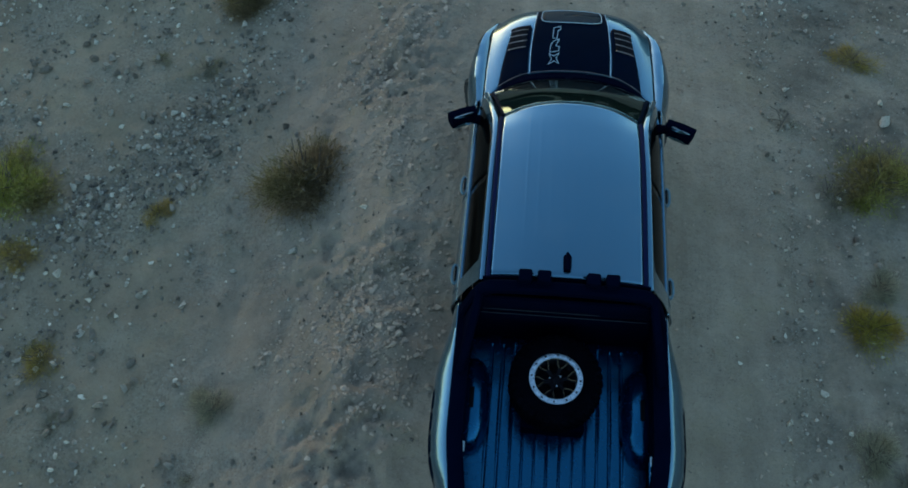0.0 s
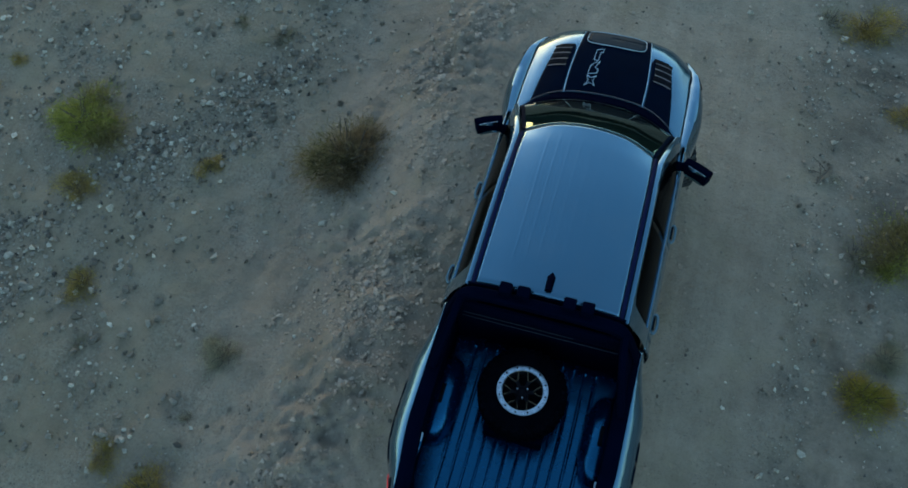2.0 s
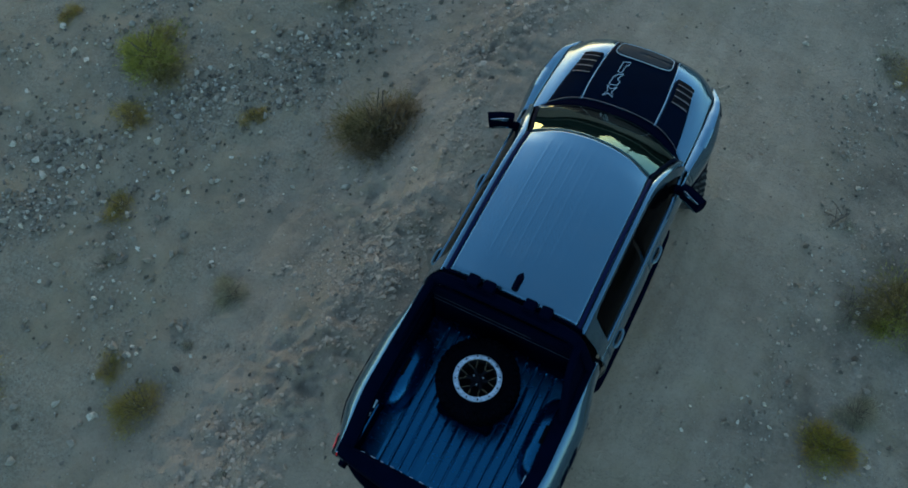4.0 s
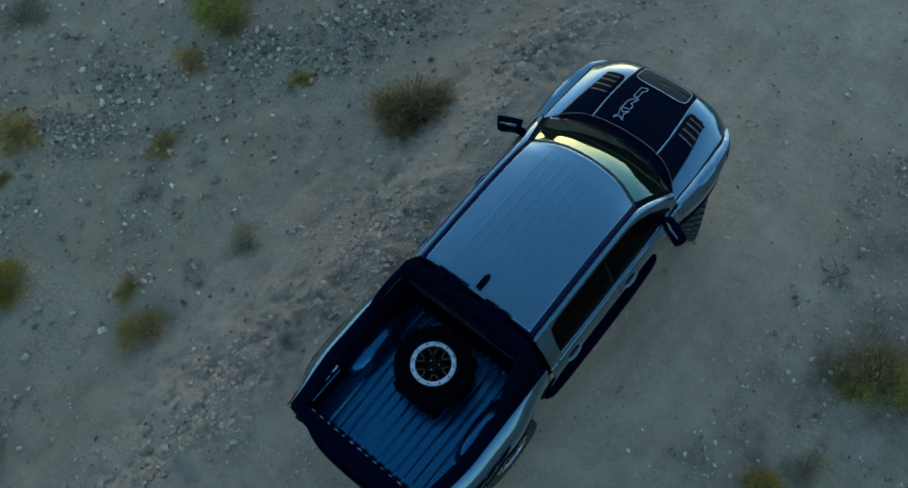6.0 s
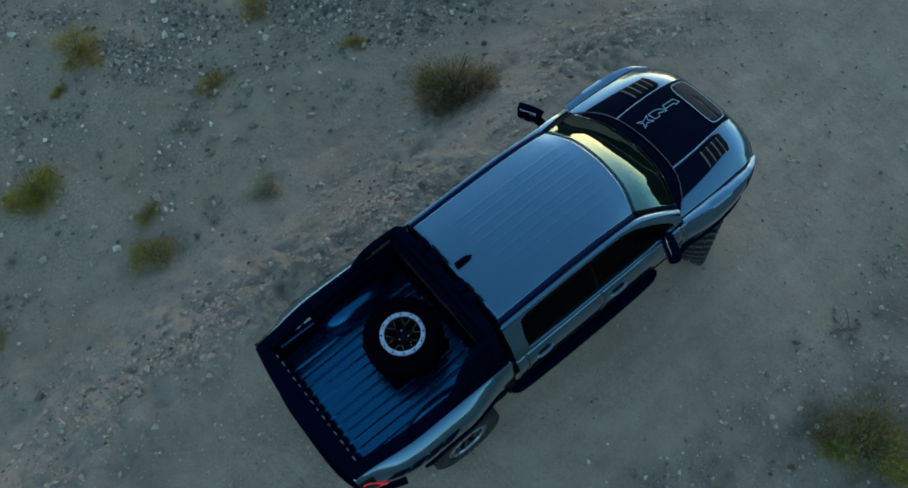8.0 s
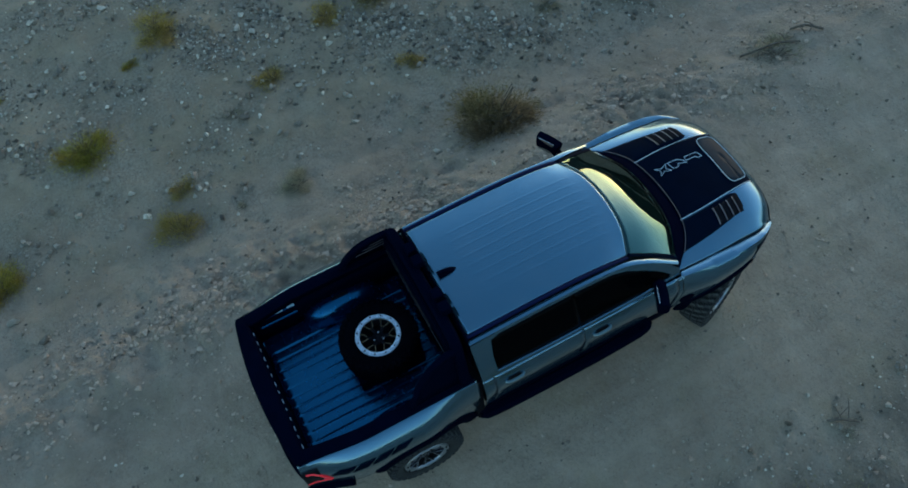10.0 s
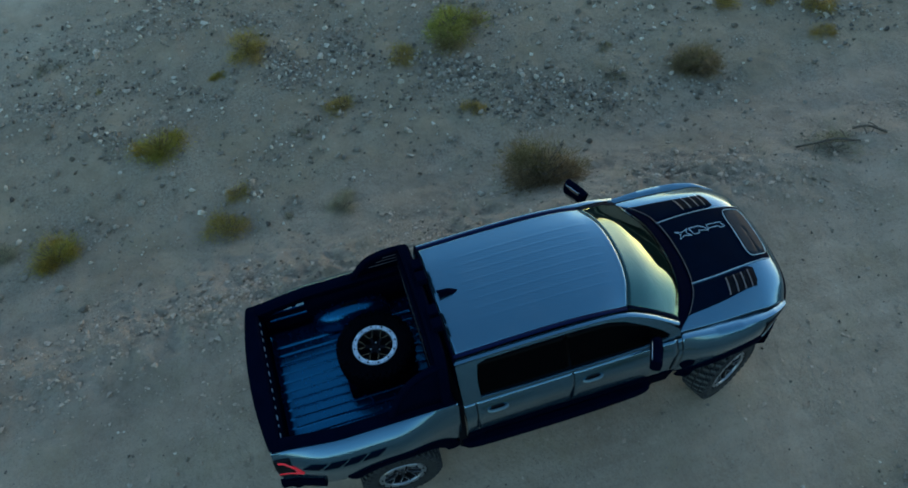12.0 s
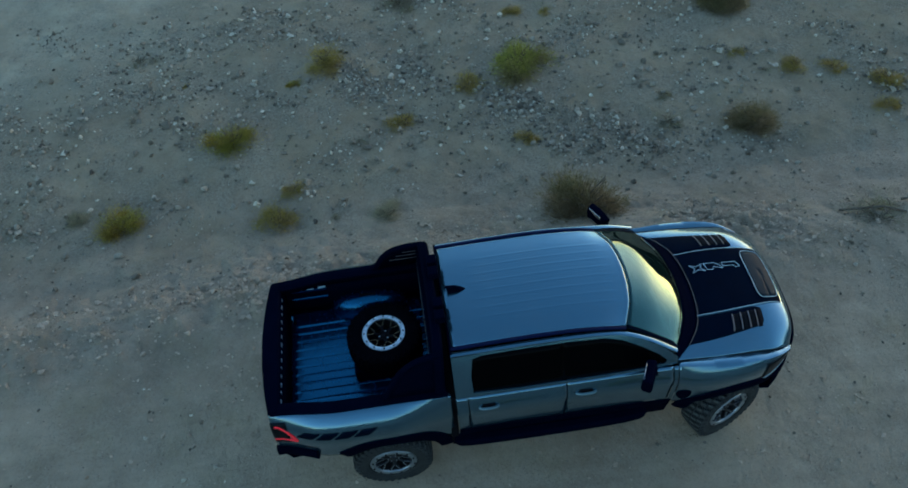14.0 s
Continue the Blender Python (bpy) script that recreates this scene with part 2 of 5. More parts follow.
def crom(points, u):
    """Catmull-Rom through the points, at u from 0 to 1."""
    k = len(points) - 1
    f = min(max(u, 0.0), 1.0) * k
    i = min(int(f), k - 1)
    f -= i
    p1, p2 = points[i], points[i + 1]
    p0 = points[i - 1] if i else 2 * p1 - p2
    p3 = points[i + 2] if i + 2 <= k else 2 * p2 - p1
    return 0.5 * (2 * p1 + (p2 - p0) * f + (2 * p0 - 5 * p1 + 4 * p2 - p3) * f * f + (3 * p1 - p0 - 3 * p2 + p3) * f**3)


class Patch:
    """A smooth sheet through rows of points; s runs along a row, t from row to row."""

    def __init__(self, rows):
        self.rows = [[Vector(p) for p in row] for row in rows]

    def at(self, s, t, off=0.0):
        p = crom([crom(row, s) for row in self.rows], t)
        if off:
            e = 0.004
            a, b = self.at(min(s + e, 1), t) - self.at(max(s - e, 0), t), self.at(s, min(t + e, 1)) - self.at(s, max(t - e, 0))
            n = a.cross(b).normalized()
            p = p + n * (off if n.z >= 0 else -off)
        return p

    def grid(self, s0, s1, t0, t1, n, m, off=0.0):
        return [[self.at(s0 + (s1 - s0) * i / n, t0 + (t1 - t0) * j / m, off) for i in range(n + 1)] for j in range(m + 1)]


def sheet(bm, grid, side=1):
    """A grid of points as faces; side -1 mirrors it to the other side of the truck."""
    vs = [[bm.verts.new((side * p[0], p[1], p[2])) for p in row] for row in grid]
    for a, b in zip(vs, vs[1:]):
        for i in range(len(a) - 1):
            quad = (a[i], a[i + 1], b[i + 1], b[i])
            bm.faces.new(quad if side > 0 else quad[::-1])
    return bm


def box(bm, x0, x1, y0, y1, z0, z1, m=None):
    made = bmesh.ops.create_cube(bm, size=1.0)["verts"]
    for v in made:
        v.co = Vector(((x0 + x1) / 2 + v.co.x * (x1 - x0), (y0 + y1) / 2 + v.co.y * (y1 - y0), (z0 + z1) / 2 + v.co.z * (z1 - z0)))
        if m:
            v.co = m @ v.co
    return bm


def sweep(bm, path, width, height, side=1, round_=8):
    """A rounded bar along a path."""
    pts = [Vector(p) for p in path]
    rings = []
    for i, p in enumerate(pts):
        d = (pts[min(i + 1, len(pts) - 1)] - pts[max(i - 1, 0)]).normalized()
        right = d.cross(Vector((0, 0, 1)))
        right = right.normalized() if right.length > 1e-3 else Vector((1, 0, 0))
        up = right.cross(d)
        ring = []
        for k in range(round_):
            a = 2 * math.pi * (k + 0.5) / round_
            c, s = math.cos(a), math.sin(a)
            c, s = math.copysign(abs(c) ** 0.6, c), math.copysign(abs(s) ** 0.6, s)
            q = p + right * c * width / 2 + up * s * height / 2
            ring.append(bm.verts.new((side * q.x, q.y, q.z)))
        rings.append(ring)
    for a, b in zip(rings, rings[1:]):
        for k in range(round_):
            bm.faces.new((a[k], a[(k + 1) % round_], b[(k + 1) % round_], b[k]))
    bm.faces.new(rings[0][::-1])
    bm.faces.new(rings[-1])
    return bm


def smooth_path(points, n):
    pts = [Vector(p) for p in points]
    return [crom(pts, i / n) for i in range(n + 1)]


def revolve(bm, profile, n, closed=True, m=None):
    """Turns a profile of (radius, along) round the local z axis."""
    rings = []
    for k in range(n):
        a = 2 * math.pi * k / n
        ring = []
        for r, h in profile:
            co = Vector((r * math.cos(a), r * math.sin(a), h))
            ring.append(bm.verts.new(m @ co if m else co))
        rings.append(ring)
    count = len(profile)
    for k in range(n):
        a, b = rings[k], rings[(k + 1) % n]
        for i in range(count if closed else count - 1):
            j = (i + 1) % count
            bm.faces.new((a[i], b[i], b[j], a[j]))
    return bm


def smoothstep(a, b, x):
    f = min(max((x - a) / (b - a), 0.0), 1.0)
    return f * f * (3 - 2 * f)


def table(x, pairs):
    return float(np.interp(x, [p[0] for p in pairs], [p[1] for p in pairs]))


# ---- ground: graded track with a low ridge of spoil along it, gravel flat beyond ----
PROFILE = [(-60, 0.0), (-9, -0.05), (-6.5, -0.15), (-5.2, -0.27), (-3.8, -0.35), (-3.1, -0.2), (-2.5, 0.06), (-2.1, 0.25), (-1.75, 0.27), (-1.2, 0.205), (-0.9, 0.185), (0.9, 0.060), (1.5, 0.025), (2.3, -0.04), (3.2, -0.13), (4.5, -0.21), (60, -0.2)]


def value_noise(x, y, seed):
    """Smooth noise from -1 to 1 on arrays."""
    xi, yi = np.floor(x).astype(np.int64), np.floor(y).astype(np.int64)
    fx, fy = x - xi, y - yi
    fx, fy = fx * fx * (3 - 2 * fx), fy * fy * (3 - 2 * fy)

    def h(a, b):
        k = (a * 374761393 + b * 668265263 + seed * 974711) & 0x7FFFFFFF
        k = ((k ^ (k >> 13)) * 1274126177) & 0x7FFFFFFF
        return ((k ^ (k >> 16)) & 0xFFFF) / 32767.5 - 1

    return lerp(lerp(h(xi, yi), h(xi + 1, yi), fx), lerp(h(xi, yi + 1), h(xi + 1, yi + 1), fx), fy)


def ground_height(x, y):
    x, y = np.asarray(x, float), np.asarray(y, float)
    bend = x + 0.18 * value_noise(x * 0.15 + 3, y * 0.45, 3)
    z = np.interp(bend, [p[0] for p in PROFILE], [p[1] for p in PROFILE])
    z = z - 0.28 * np.clip((np.abs(y) - 1.9) / 2.8, 0, 1) * (1 / (1 + np.exp(-(x + 3) * 4)))
    for wx in (-0.85, 0.85):
        for wy in (-1.84, 1.80):
            z = z + 0.03 * np.exp(-((np.hypot(x - wx, y - wy) / 0.42) ** 4))
    near = np.exp(-((np.hypot(x + 2, y) / 26) ** 2))
    ridge = np.exp(-(((x + 2.3) / 0.75) ** 2))
    flat = 1 / (1 + np.exp((x + 2.6) * 3))
    z = z + near * (0.020 + 0.03 * flat) * value_noise(x * 0.8, y * 0.8, 11)
    patch = np.clip(0.55 + 0.9 * value_noise(x * 0.9 + 5, y * 0.9, 21), 0, 1) * (1 - 0.8 * np.clip((y - 2.8) / 1.5, 0, 1))
    z = z + near * (0.008 + 0.035 * ridge + 0.012 * flat) * value_noise(x * 2.6, y * 2.6, 12)
    z = z + near * (0.005 + 0.085 * ridge * patch + 0.008 * flat) * value_noise(x * 5.5, y * 5.5, 13)
    z = z + near * (0.003 + 0.060 * ridge * patch + 0.004 * flat * patch) * value_noise(x * 10.5, y * 10.5, 14)
    z = z + near * (0.0005 + 0.034 * ridge * patch + 0.003 * flat) * value_noise(x * 19, y * 19, 16)
    return z + (1 - near) * 0.6 * value_noise(x * 0.01, y * 0.01, 15)


def steps(lo, hi, fine, reach):
    """Even steps from lo to hi, then ever longer ones out to the horizon."""
    mid = list(np.arange(lo, hi, fine))
    out, d, at = [], fine, hi
    while at < reach:
        out.append(at)
        d *= 1.22
        at += d
    left, d, at = [], fine, lo
    while at > -reach:
        d *= 1.22
        at -= d
        left.append(at)
    return np.array(left[::-1] + mid + out)


gx, gy = steps(-11.0, 5.0, 0.036, 2500), steps(-9.8, 9.5, 0.038, 2500)
GX, GY = np.meshgrid(gx, gy)
GZ = ground_height(GX, GY)
nx, ny = len(gx), len(gy)
ids = np.arange(nx * ny).reshape(ny, nx)
quads = np.stack([ids[:-1, :-1], ids[:-1, 1:], ids[1:, 1:], ids[1:, :-1]], -1).reshape(-1, 4)
ground_mesh = bpy.data.meshes.new("ground")
ground_mesh.from_pydata(np.stack([GX, GY, GZ], -1).reshape(-1, 3), [], quads)
ground_mesh.polygons.foreach_set("use_smooth", [True] * len(ground_mesh.polygons))
ground_mesh.materials.append(DIRT)
tagged(new("ground", ground_mesh), "greyish tan desert dirt track with a rough ridge of gravel", "ground", kind="structure")


def on_ground(x, y):
    return float(ground_height(x, y))


def hills():
    """A far ridge all round, highest ahead of the truck."""
    bm = bmesh.new()
    n = 240
    lower, upper = [], []
    for k in range(n):
        a = 2 * math.pi * k / n
        ahead, w = 0.5 + 0.5 * math.cos(a), (a + math.pi) % (2 * math.pi) - math.pi
        h = 115 + 45 * ahead**2 + 150 * math.exp(-(((a - 1.75) / 0.75) ** 4)) + 120 * math.exp(-(((w + 0.25) / 0.6) ** 4)) + 230 * math.exp(-(((w - 0.55) / 0.55) ** 4))
        h *= 0.75 + 0.35 * noise.fractal(Vector((math.cos(a) * 4, math.sin(a) * 4, 2)), 0.6, 2.0, 5)
        lower.append(bm.verts.new((2000 * math.sin(a), 2000 * math.cos(a), -8)))
        upper.append(bm.verts.new((2300 * math.sin(a), 2300 * math.cos(a), max(20, h))))
    for k in range(n):
        j = (k + 1) % n
        bm.faces.new((lower[k], lower[j], upper[j], upper[k]))
    ob = part("backdrop", bm, HILL, None)
    tagged(ob, "distant dark desert hills along the horizon", "hills", kind="structure")


hills()


def far_brush():
    """A belt of low dark scrub over the plain ahead of the truck."""
    rnd = random.Random(41)
    verts, faces = [], []
    for _ in range(1500):
        y = 22 + 68 * rnd.random() ** 1.5
        x = rnd.uniform(-1.0, 0.8) * (18 + y)
        z, r = on_ground(x, y), rnd.uniform(0.5, 1.3)
        for _ in range(7):
            a, q = rnd.uniform(0, 6.28), r * rnd.uniform(0.1, 0.8)
            cx, cy, h, w = x + q * math.cos(a), y + q * math.sin(a), r * rnd.uniform(0.5, 1.1), r * rnd.uniform(0.25, 0.45)
            i = len(verts)
            verts += [(cx + w * math.cos(b), cy + w * math.sin(b), z - 0.1) for b in (a, a + 1.6, a + 3.1, a + 4.7)]
            verts += [(cx + 0.8 * w * math.cos(b), cy + 0.8 * w * math.sin(b), z + h * 0.6) for b in (a + 0.5, a + 2.1, a + 3.7, a + 5.2)]
            verts.append((cx, cy, z + h))
            for k in range(4):
                j = (k + 1) % 4
                faces += [(i + k, i + j, i + 4 + j, i + 4 + k), (i + 4 + k, i + 4 + j, i + 8)]
    me = bpy.data.meshes.new("far_scrub")
    me.from_pydata(verts, [], faces)
    me.materials.append(HILL)
    tagged(new("far_scrub", me), "low dark scrub across the plain ahead", "scrub", kind="stuff")


far_brush()

# ---- pickup truck ----
truck = thing("pickup_truck", "silver crew cab pickup truck with black bonnet panel on dirt track", "truck")
# it leans with the cross fall of the track
ROLL, YAW, PIVOT = radians(3.8), radians(0.55), Vector((0, -2.1, 1.55))
truck.rotation_euler = (0, ROLL, YAW)
truck.location = PIVOT - Matrix.Rotation(YAW, 3, "Z") @ Matrix.Rotation(ROLL, 3, "Y") @ PIVOT
AXLE, HUB, TYRE_R = 1.8435, 0.525, 0.445


def flare(y, z):
    f = 0.0
    for a in (-AXLE, AXLE):
        f += (0.10 if a < 0 else 0.085) * math.exp(-(((y - a) / (0.64 if y < a or a < 0 else 0.54)) ** 4)) * math.exp(-(((z - (1.02 if a < 0 else 1.10)) / (0.34 if a < 0 else 0.36)) ** 4))
    return f


def side_x(y, z):
    """Half the width of the body at a height."""
    w = table(z, [(0.5, 0.865), (0.62, 0.89), (0.8, 0.921), (1.05, 0.957), (1.25, 0.983), (1.33, 0.984), (1.42, 0.955), (1.52, 0.915), (1.6, 0.88)])
    w += flare(y, z)
    if y > 1.6:
        u = (y - 1.6) / 0.7
        w *= 1 - 0.06 * u**1.5 - (0.055 + 0.03 * min(max((1.40 - z) / 0.14, 0.0), 1.0)) * u**3
    if y < -2.3:
        w *= 1 - 0.13 * ((-2.3 - y) / 0.6) ** 1.5
    return w


def bed_x(y, z):
    """Half the width of the load bed: a steep shoulder under the rail, then a side leaning in."""
    tx = 0.882 - 0.070 * smoothstep(0.0, 0.75, -2.2 - y)
    out = lerp(0.055, 0.160, smoothstep(1.15, 1.80, -y)) - 0.008 - 0.085 * smoothstep(2.45, 2.93, -y)
    f = table(z, [(1.12, 1.0), (1.29, 1.0), (1.36, 0.94), (1.415, 0.78), (1.46, 0.56), (1.505, 0.20), (1.53, 0.0)])
    return tx + 0.03 + out * f - 0.14 * max(0.0, 1.22 - z)


def arch(y, low):
    """The lower edge of the body: the wheel arches, else a level line."""
    z = low
    for a in (-AXLE, AXLE):
        d = abs(y - a)
        if d < 0.60:
            z = max(z, 0.42 + math.sqrt(max(0.0, 0.60**2 - d * d)))
    return z


def side_panel(y0, y1, top, low, n=40, m=14, side=1, use_arch=True):
    grid = []
    for j in range(n + 1):
        y = lerp(y0, y1, j / n)
        zt, zb = top(y), arch(y, low(y)) if use_arch else low(y)
        row = []
        for i in range(m + 1):
            z = lerp(zt, zb, i / m)
            row.append((side_x(y, z), y, z))
        grid.append(row)
    return grid


# bonnet
# half rows from the middle out, mirrored to the other side
HALF = [
    [(0, 1.57, 1.545), (0.43, 1.52, 1.540), (0.70, 1.36, 1.520), (0.87, 1.15, 1.490)],
    [(0, 1.82, 1.565), (0.43, 1.80, 1.558), (0.69, 1.74, 1.515), (0.875, 1.62, 1.452)],
    [(0, 2.13, 1.570), (0.41, 2.11, 1.562), (0.665, 2.08, 1.510), (0.862, 2.02, 1.418)],
    [(0, 2.36, 1.543), (0.385, 2.34, 1.530), (0.65, 2.30, 1.472), (0.85, 2.23, 1.385)],
    [(0, 2.522, 1.458), (0.37, 2.510, 1.445), (0.61, 2.472, 1.402), (0.785, 2.40, 1.322)],
    [(0, 2.562, 1.35), (0.39, 2.548, 1.335), (0.62, 2.505, 1.29), (0.785, 2.42, 1.215)],
]
NOSE = Patch([[(-x, y, z) for x, y, z in row[:0:-1]] + row for row in HALF])
HOOD = Patch([[tuple(p) for p in row] for row in NOSE.rows[:5]])
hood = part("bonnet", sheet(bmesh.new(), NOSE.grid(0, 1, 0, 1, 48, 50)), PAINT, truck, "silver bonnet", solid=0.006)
part("centre_panel", sheet(bmesh.new(), HOOD.grid(0.342, 0.658, 0.0, 0.90, 30, 30, 0.010)), DECAL, hood, "matte black centre panel", solid=0.006)
for side in (-1, 1):
    s = lambda v: v if side > 0 else 1 - v
    part("panel_edge", sheet(bmesh.new(), HOOD.grid(s(0.658), s(0.6612), 0.0, 0.90, 2, 30, 0.012)), LINE, hood, "thin silver edging", solid=0.004)
    rows = []
    for j in range(25):
        t = lerp(0.0, 0.58, j / 24)
        lo, hi = 0.667, lerp(0.86, 0.80, j / 24)
        # rounded front end
        half = (hi - lo) / 2 * (1 - 0.28 * max(0.0, (j - 20) / 4) ** 2)
        rows.append([HOOD.at(s(lerp((lo + hi) / 2 - half, (lo + hi) / 2 + half, i / 10)), t, 0.006) for i in range(11)])
    part("vent_panel", sheet(bmesh.new(), rows), DECAL, hood, "black bonnet vent panel", solid=0.004)
    for k in range(4):
        t0 = 0.305 + k * 0.066
        part("vent_slot", sheet(bmesh.new(), HOOD.grid(s(0.69), s(0.812), t0 + 0.012, t0 + 0.058, 6, 2, 0.0105)), SEAM, hood, solid=0.003)
        part("louvre", sheet(bmesh.new(), HOOD.grid(s(0.69), s(0.812), t0, t0 + 0.010, 6, 2, 0.016)), LOUVRE, hood, solid=0.004)
def scoop_point(u, r=1.0):
    """A point of the rounded scoop outline in bonnet coordinates, u once round."""
    c, q = math.cos(2 * math.pi * u), math.sin(2 * math.pi * u)
    c, q = math.copysign(abs(c) ** 0.42, c), math.copysign(abs(q) ** 0.42, q)
    return 0.5 + 0.130 * c * r, 0.734 + 0.140 * q * r


rows = [[HOOD.at(*scoop_point(k / 48, r), 0.014 + 0.006 * r) for k in range(49)] for r in (0.02, 0.3, 0.6, 0.85, 1.0)]
scoop = part("air_scoop", sheet(bmesh.new(), rows), SCOOP, hood, "dark scoop insert at the nose", solid=0.006)
part("rear_edge", sheet(bmesh.new(), HOOD.grid(0.14, 0.86, 0.004, 0.009, 30, 2, 0.014)), LOUVRE, hood, "dull metal rear edge", solid=0.004)
rim = sweep(bmesh.new(), [HOOD.at(*scoop_point(k / 64, 1.02), 0.024) for k in range(65)], 0.007, 0.008, 1, 6)
part("scoop_frame", rim, LINE, scoop, "thin bright scoop frame")

part("nose_trim", sweep(bmesh.new(), [NOSE.at(u, 1.0, 0.014) for u in np.linspace(0, 1, 48)], 0.026, 0.040, 1, 8), BLACK, hood, "black trim under the bonnet lip")
for side in (0.0, 1.0):
    part("bonnet_gap", sweep(bmesh.new(), [HOOD.at(side, t, 0.003) for t in np.linspace(0.02, 1.0, 24)], 0.006, 0.006, 1, 6), SEAM, hood)

# plain emblem shapes on the bonnet: a row of slanted outlined blocks
def hood_bar(a, b, w=0.0023):
    """A thin strip on the bonnet between two points in bonnet coordinates."""
    pa, pb = HOOD.at(*a, 0.0175), HOOD.at(*b, 0.0175)
    return sweep(emblem_bm, [pa, pb], w * 3.2, 0.003, 1, 4)


emblem_bm = bmesh.new()
BLOCKS = (
    [(0.0, 0.0), (0.48, 0.30), (1.0, 0.08), (0.70, 0.50), (0.98, 0.95), (0.50, 0.70), (0.04, 0.90), (0.30, 0.46)],
    [(0.10, 0.0), (0.90, 0.12), (0.98, 0.42), (0.62, 0.52), (0.95, 0.98), (0.48, 0.86), (0.14, 0.60)],
    [(0.26, 0.05), (0.70, 0.0), (0.74, 0.62), (1.0, 0.70), (0.96, 1.0), (0.30, 0.86)],
)
for k, ring in enumerate(BLOCKS):
    spots = [(0.416 + 0.040 * u, 0.085 + 0.150 * (k + v)) for u, v in ring]
    for a, b in zip(spots, spots[1:] + spots[:1]):
        hood_bar(a, b)
part("emblem", emblem_bm, LINE, hood, "silver outlined blocks", smooth=False)

# cowl, windscreen and wipers
SCREEN_PATCH = Patch(
    [
        [(-0.65, 0.68, 1.885), (-0.36, 0.775, 1.955), (0, 0.805, 1.985), (0.36, 0.775, 1.955), (0.65, 0.68, 1.885)],
        [(-0.715, 0.90, 1.785), (-0.38, 1.03, 1.835), (0, 1.07, 1.85), (0.38, 1.03, 1.835), (0.715, 0.90, 1.785)],
        [(-0.77, 1.10, 1.665), (-0.40, 1.27, 1.685), (0, 1.32, 1.69), (0.40, 1.27, 1.685), (0.77, 1.10, 1.665)],
        [(-0.805, 1.18, 1.600), (-0.415, 1.365, 1.615), (0, 1.415, 1.620), (0.415, 1.365, 1.615), (0.805, 1.18, 1.600)],
    ]
)
part("windscreen", sheet(bmesh.new(), SCREEN_PATCH.grid(0, 1, 0, 1, 30, 16)), SCREEN, truck, "windscreen glass", solid=0.006)
for s0, s1 in ((0.0, 0.026), (0.974, 1.0)):
    part("screen_border", sheet(bmesh.new(), SCREEN_PATCH.grid(s0, s1, 0, 1, 4, 16, 0.006)), DECAL, truck, "black screen border", solid=0.002)
cowl_rows = [
    [(-0.825, 1.17, 1.585), (-0.64, 1.270, 1.592), (-0.42, 1.365, 1.600), (0, 1.415, 1.605), (0.42, 1.365, 1.600), (0.64, 1.270, 1.592), (0.825, 1.17, 1.585)],
    [(-0.85, 1.175, 1.540), (-0.67, 1.32, 1.550), (-0.43, 1.45, 1.560), (0, 1.50, 1.565), (0.43, 1.45, 1.560), (0.67, 1.32, 1.550), (0.85, 1.175, 1.540)],
    [(-0.88, 1.17, 1.472), (-0.70, 1.38, 1.502), (-0.43, 1.54, 1.522), (0, 1.59, 1.527), (0.43, 1.54, 1.522), (0.70, 1.38, 1.502), (0.88, 1.17, 1.472)],
]
part("cowl", sheet(bmesh.new(), Patch(cowl_rows).grid(0, 1, 0, 1, 30, 8)), BLACK, truck, "black plastic cowl", solid=0.01)
for x0, x1 in ((-0.62, -0.05), (0.02, 0.60)):
    bm = bmesh.new()
    p = [SCREEN_PATCH.at(0.5 + x / 1.5, 0.93, 0.02) for x in np.linspace(x0, x1, 8)]
    part("wiper", sweep(bm, p, 0.018, 0.015, 1, 6), BLACK, truck)
part("sensor_pod", box(bmesh.new(), -0.07, 0.07, 0.76, 0.90, 1.84, 1.90), CABIN, truck, bevel=0.02)
bm = bmesh.new()
box(bm, -0.78, 0.78, 0.55, 1.20, 1.30, 1.52)
part("dashboard", bm, CABIN, truck, "dark dashboard", bevel=0.05)
bm = bmesh.new()
box(bm, -0.84, 0.84, -1.04, 0.75, 0.70, 0.80)
part("cabin_floor", bm, CABIN, truck)
for x in (-0.40, 0.40):
    for y in (-0.62, 0.18):
        bm = bmesh.new()
        box(bm, x - 0.26, x + 0.26, y, y + 0.5, 1.02, 1.16)
        box(bm, x - 0.25, x + 0.25, y - 0.10, y + 0.03, 1.10, 1.68)
        box(bm, x - 0.12, x + 0.12, y - 0.09, y - 0.01, 1.68, 1.84)
        part("seat", bm, CABIN, truck, bevel=0.03)

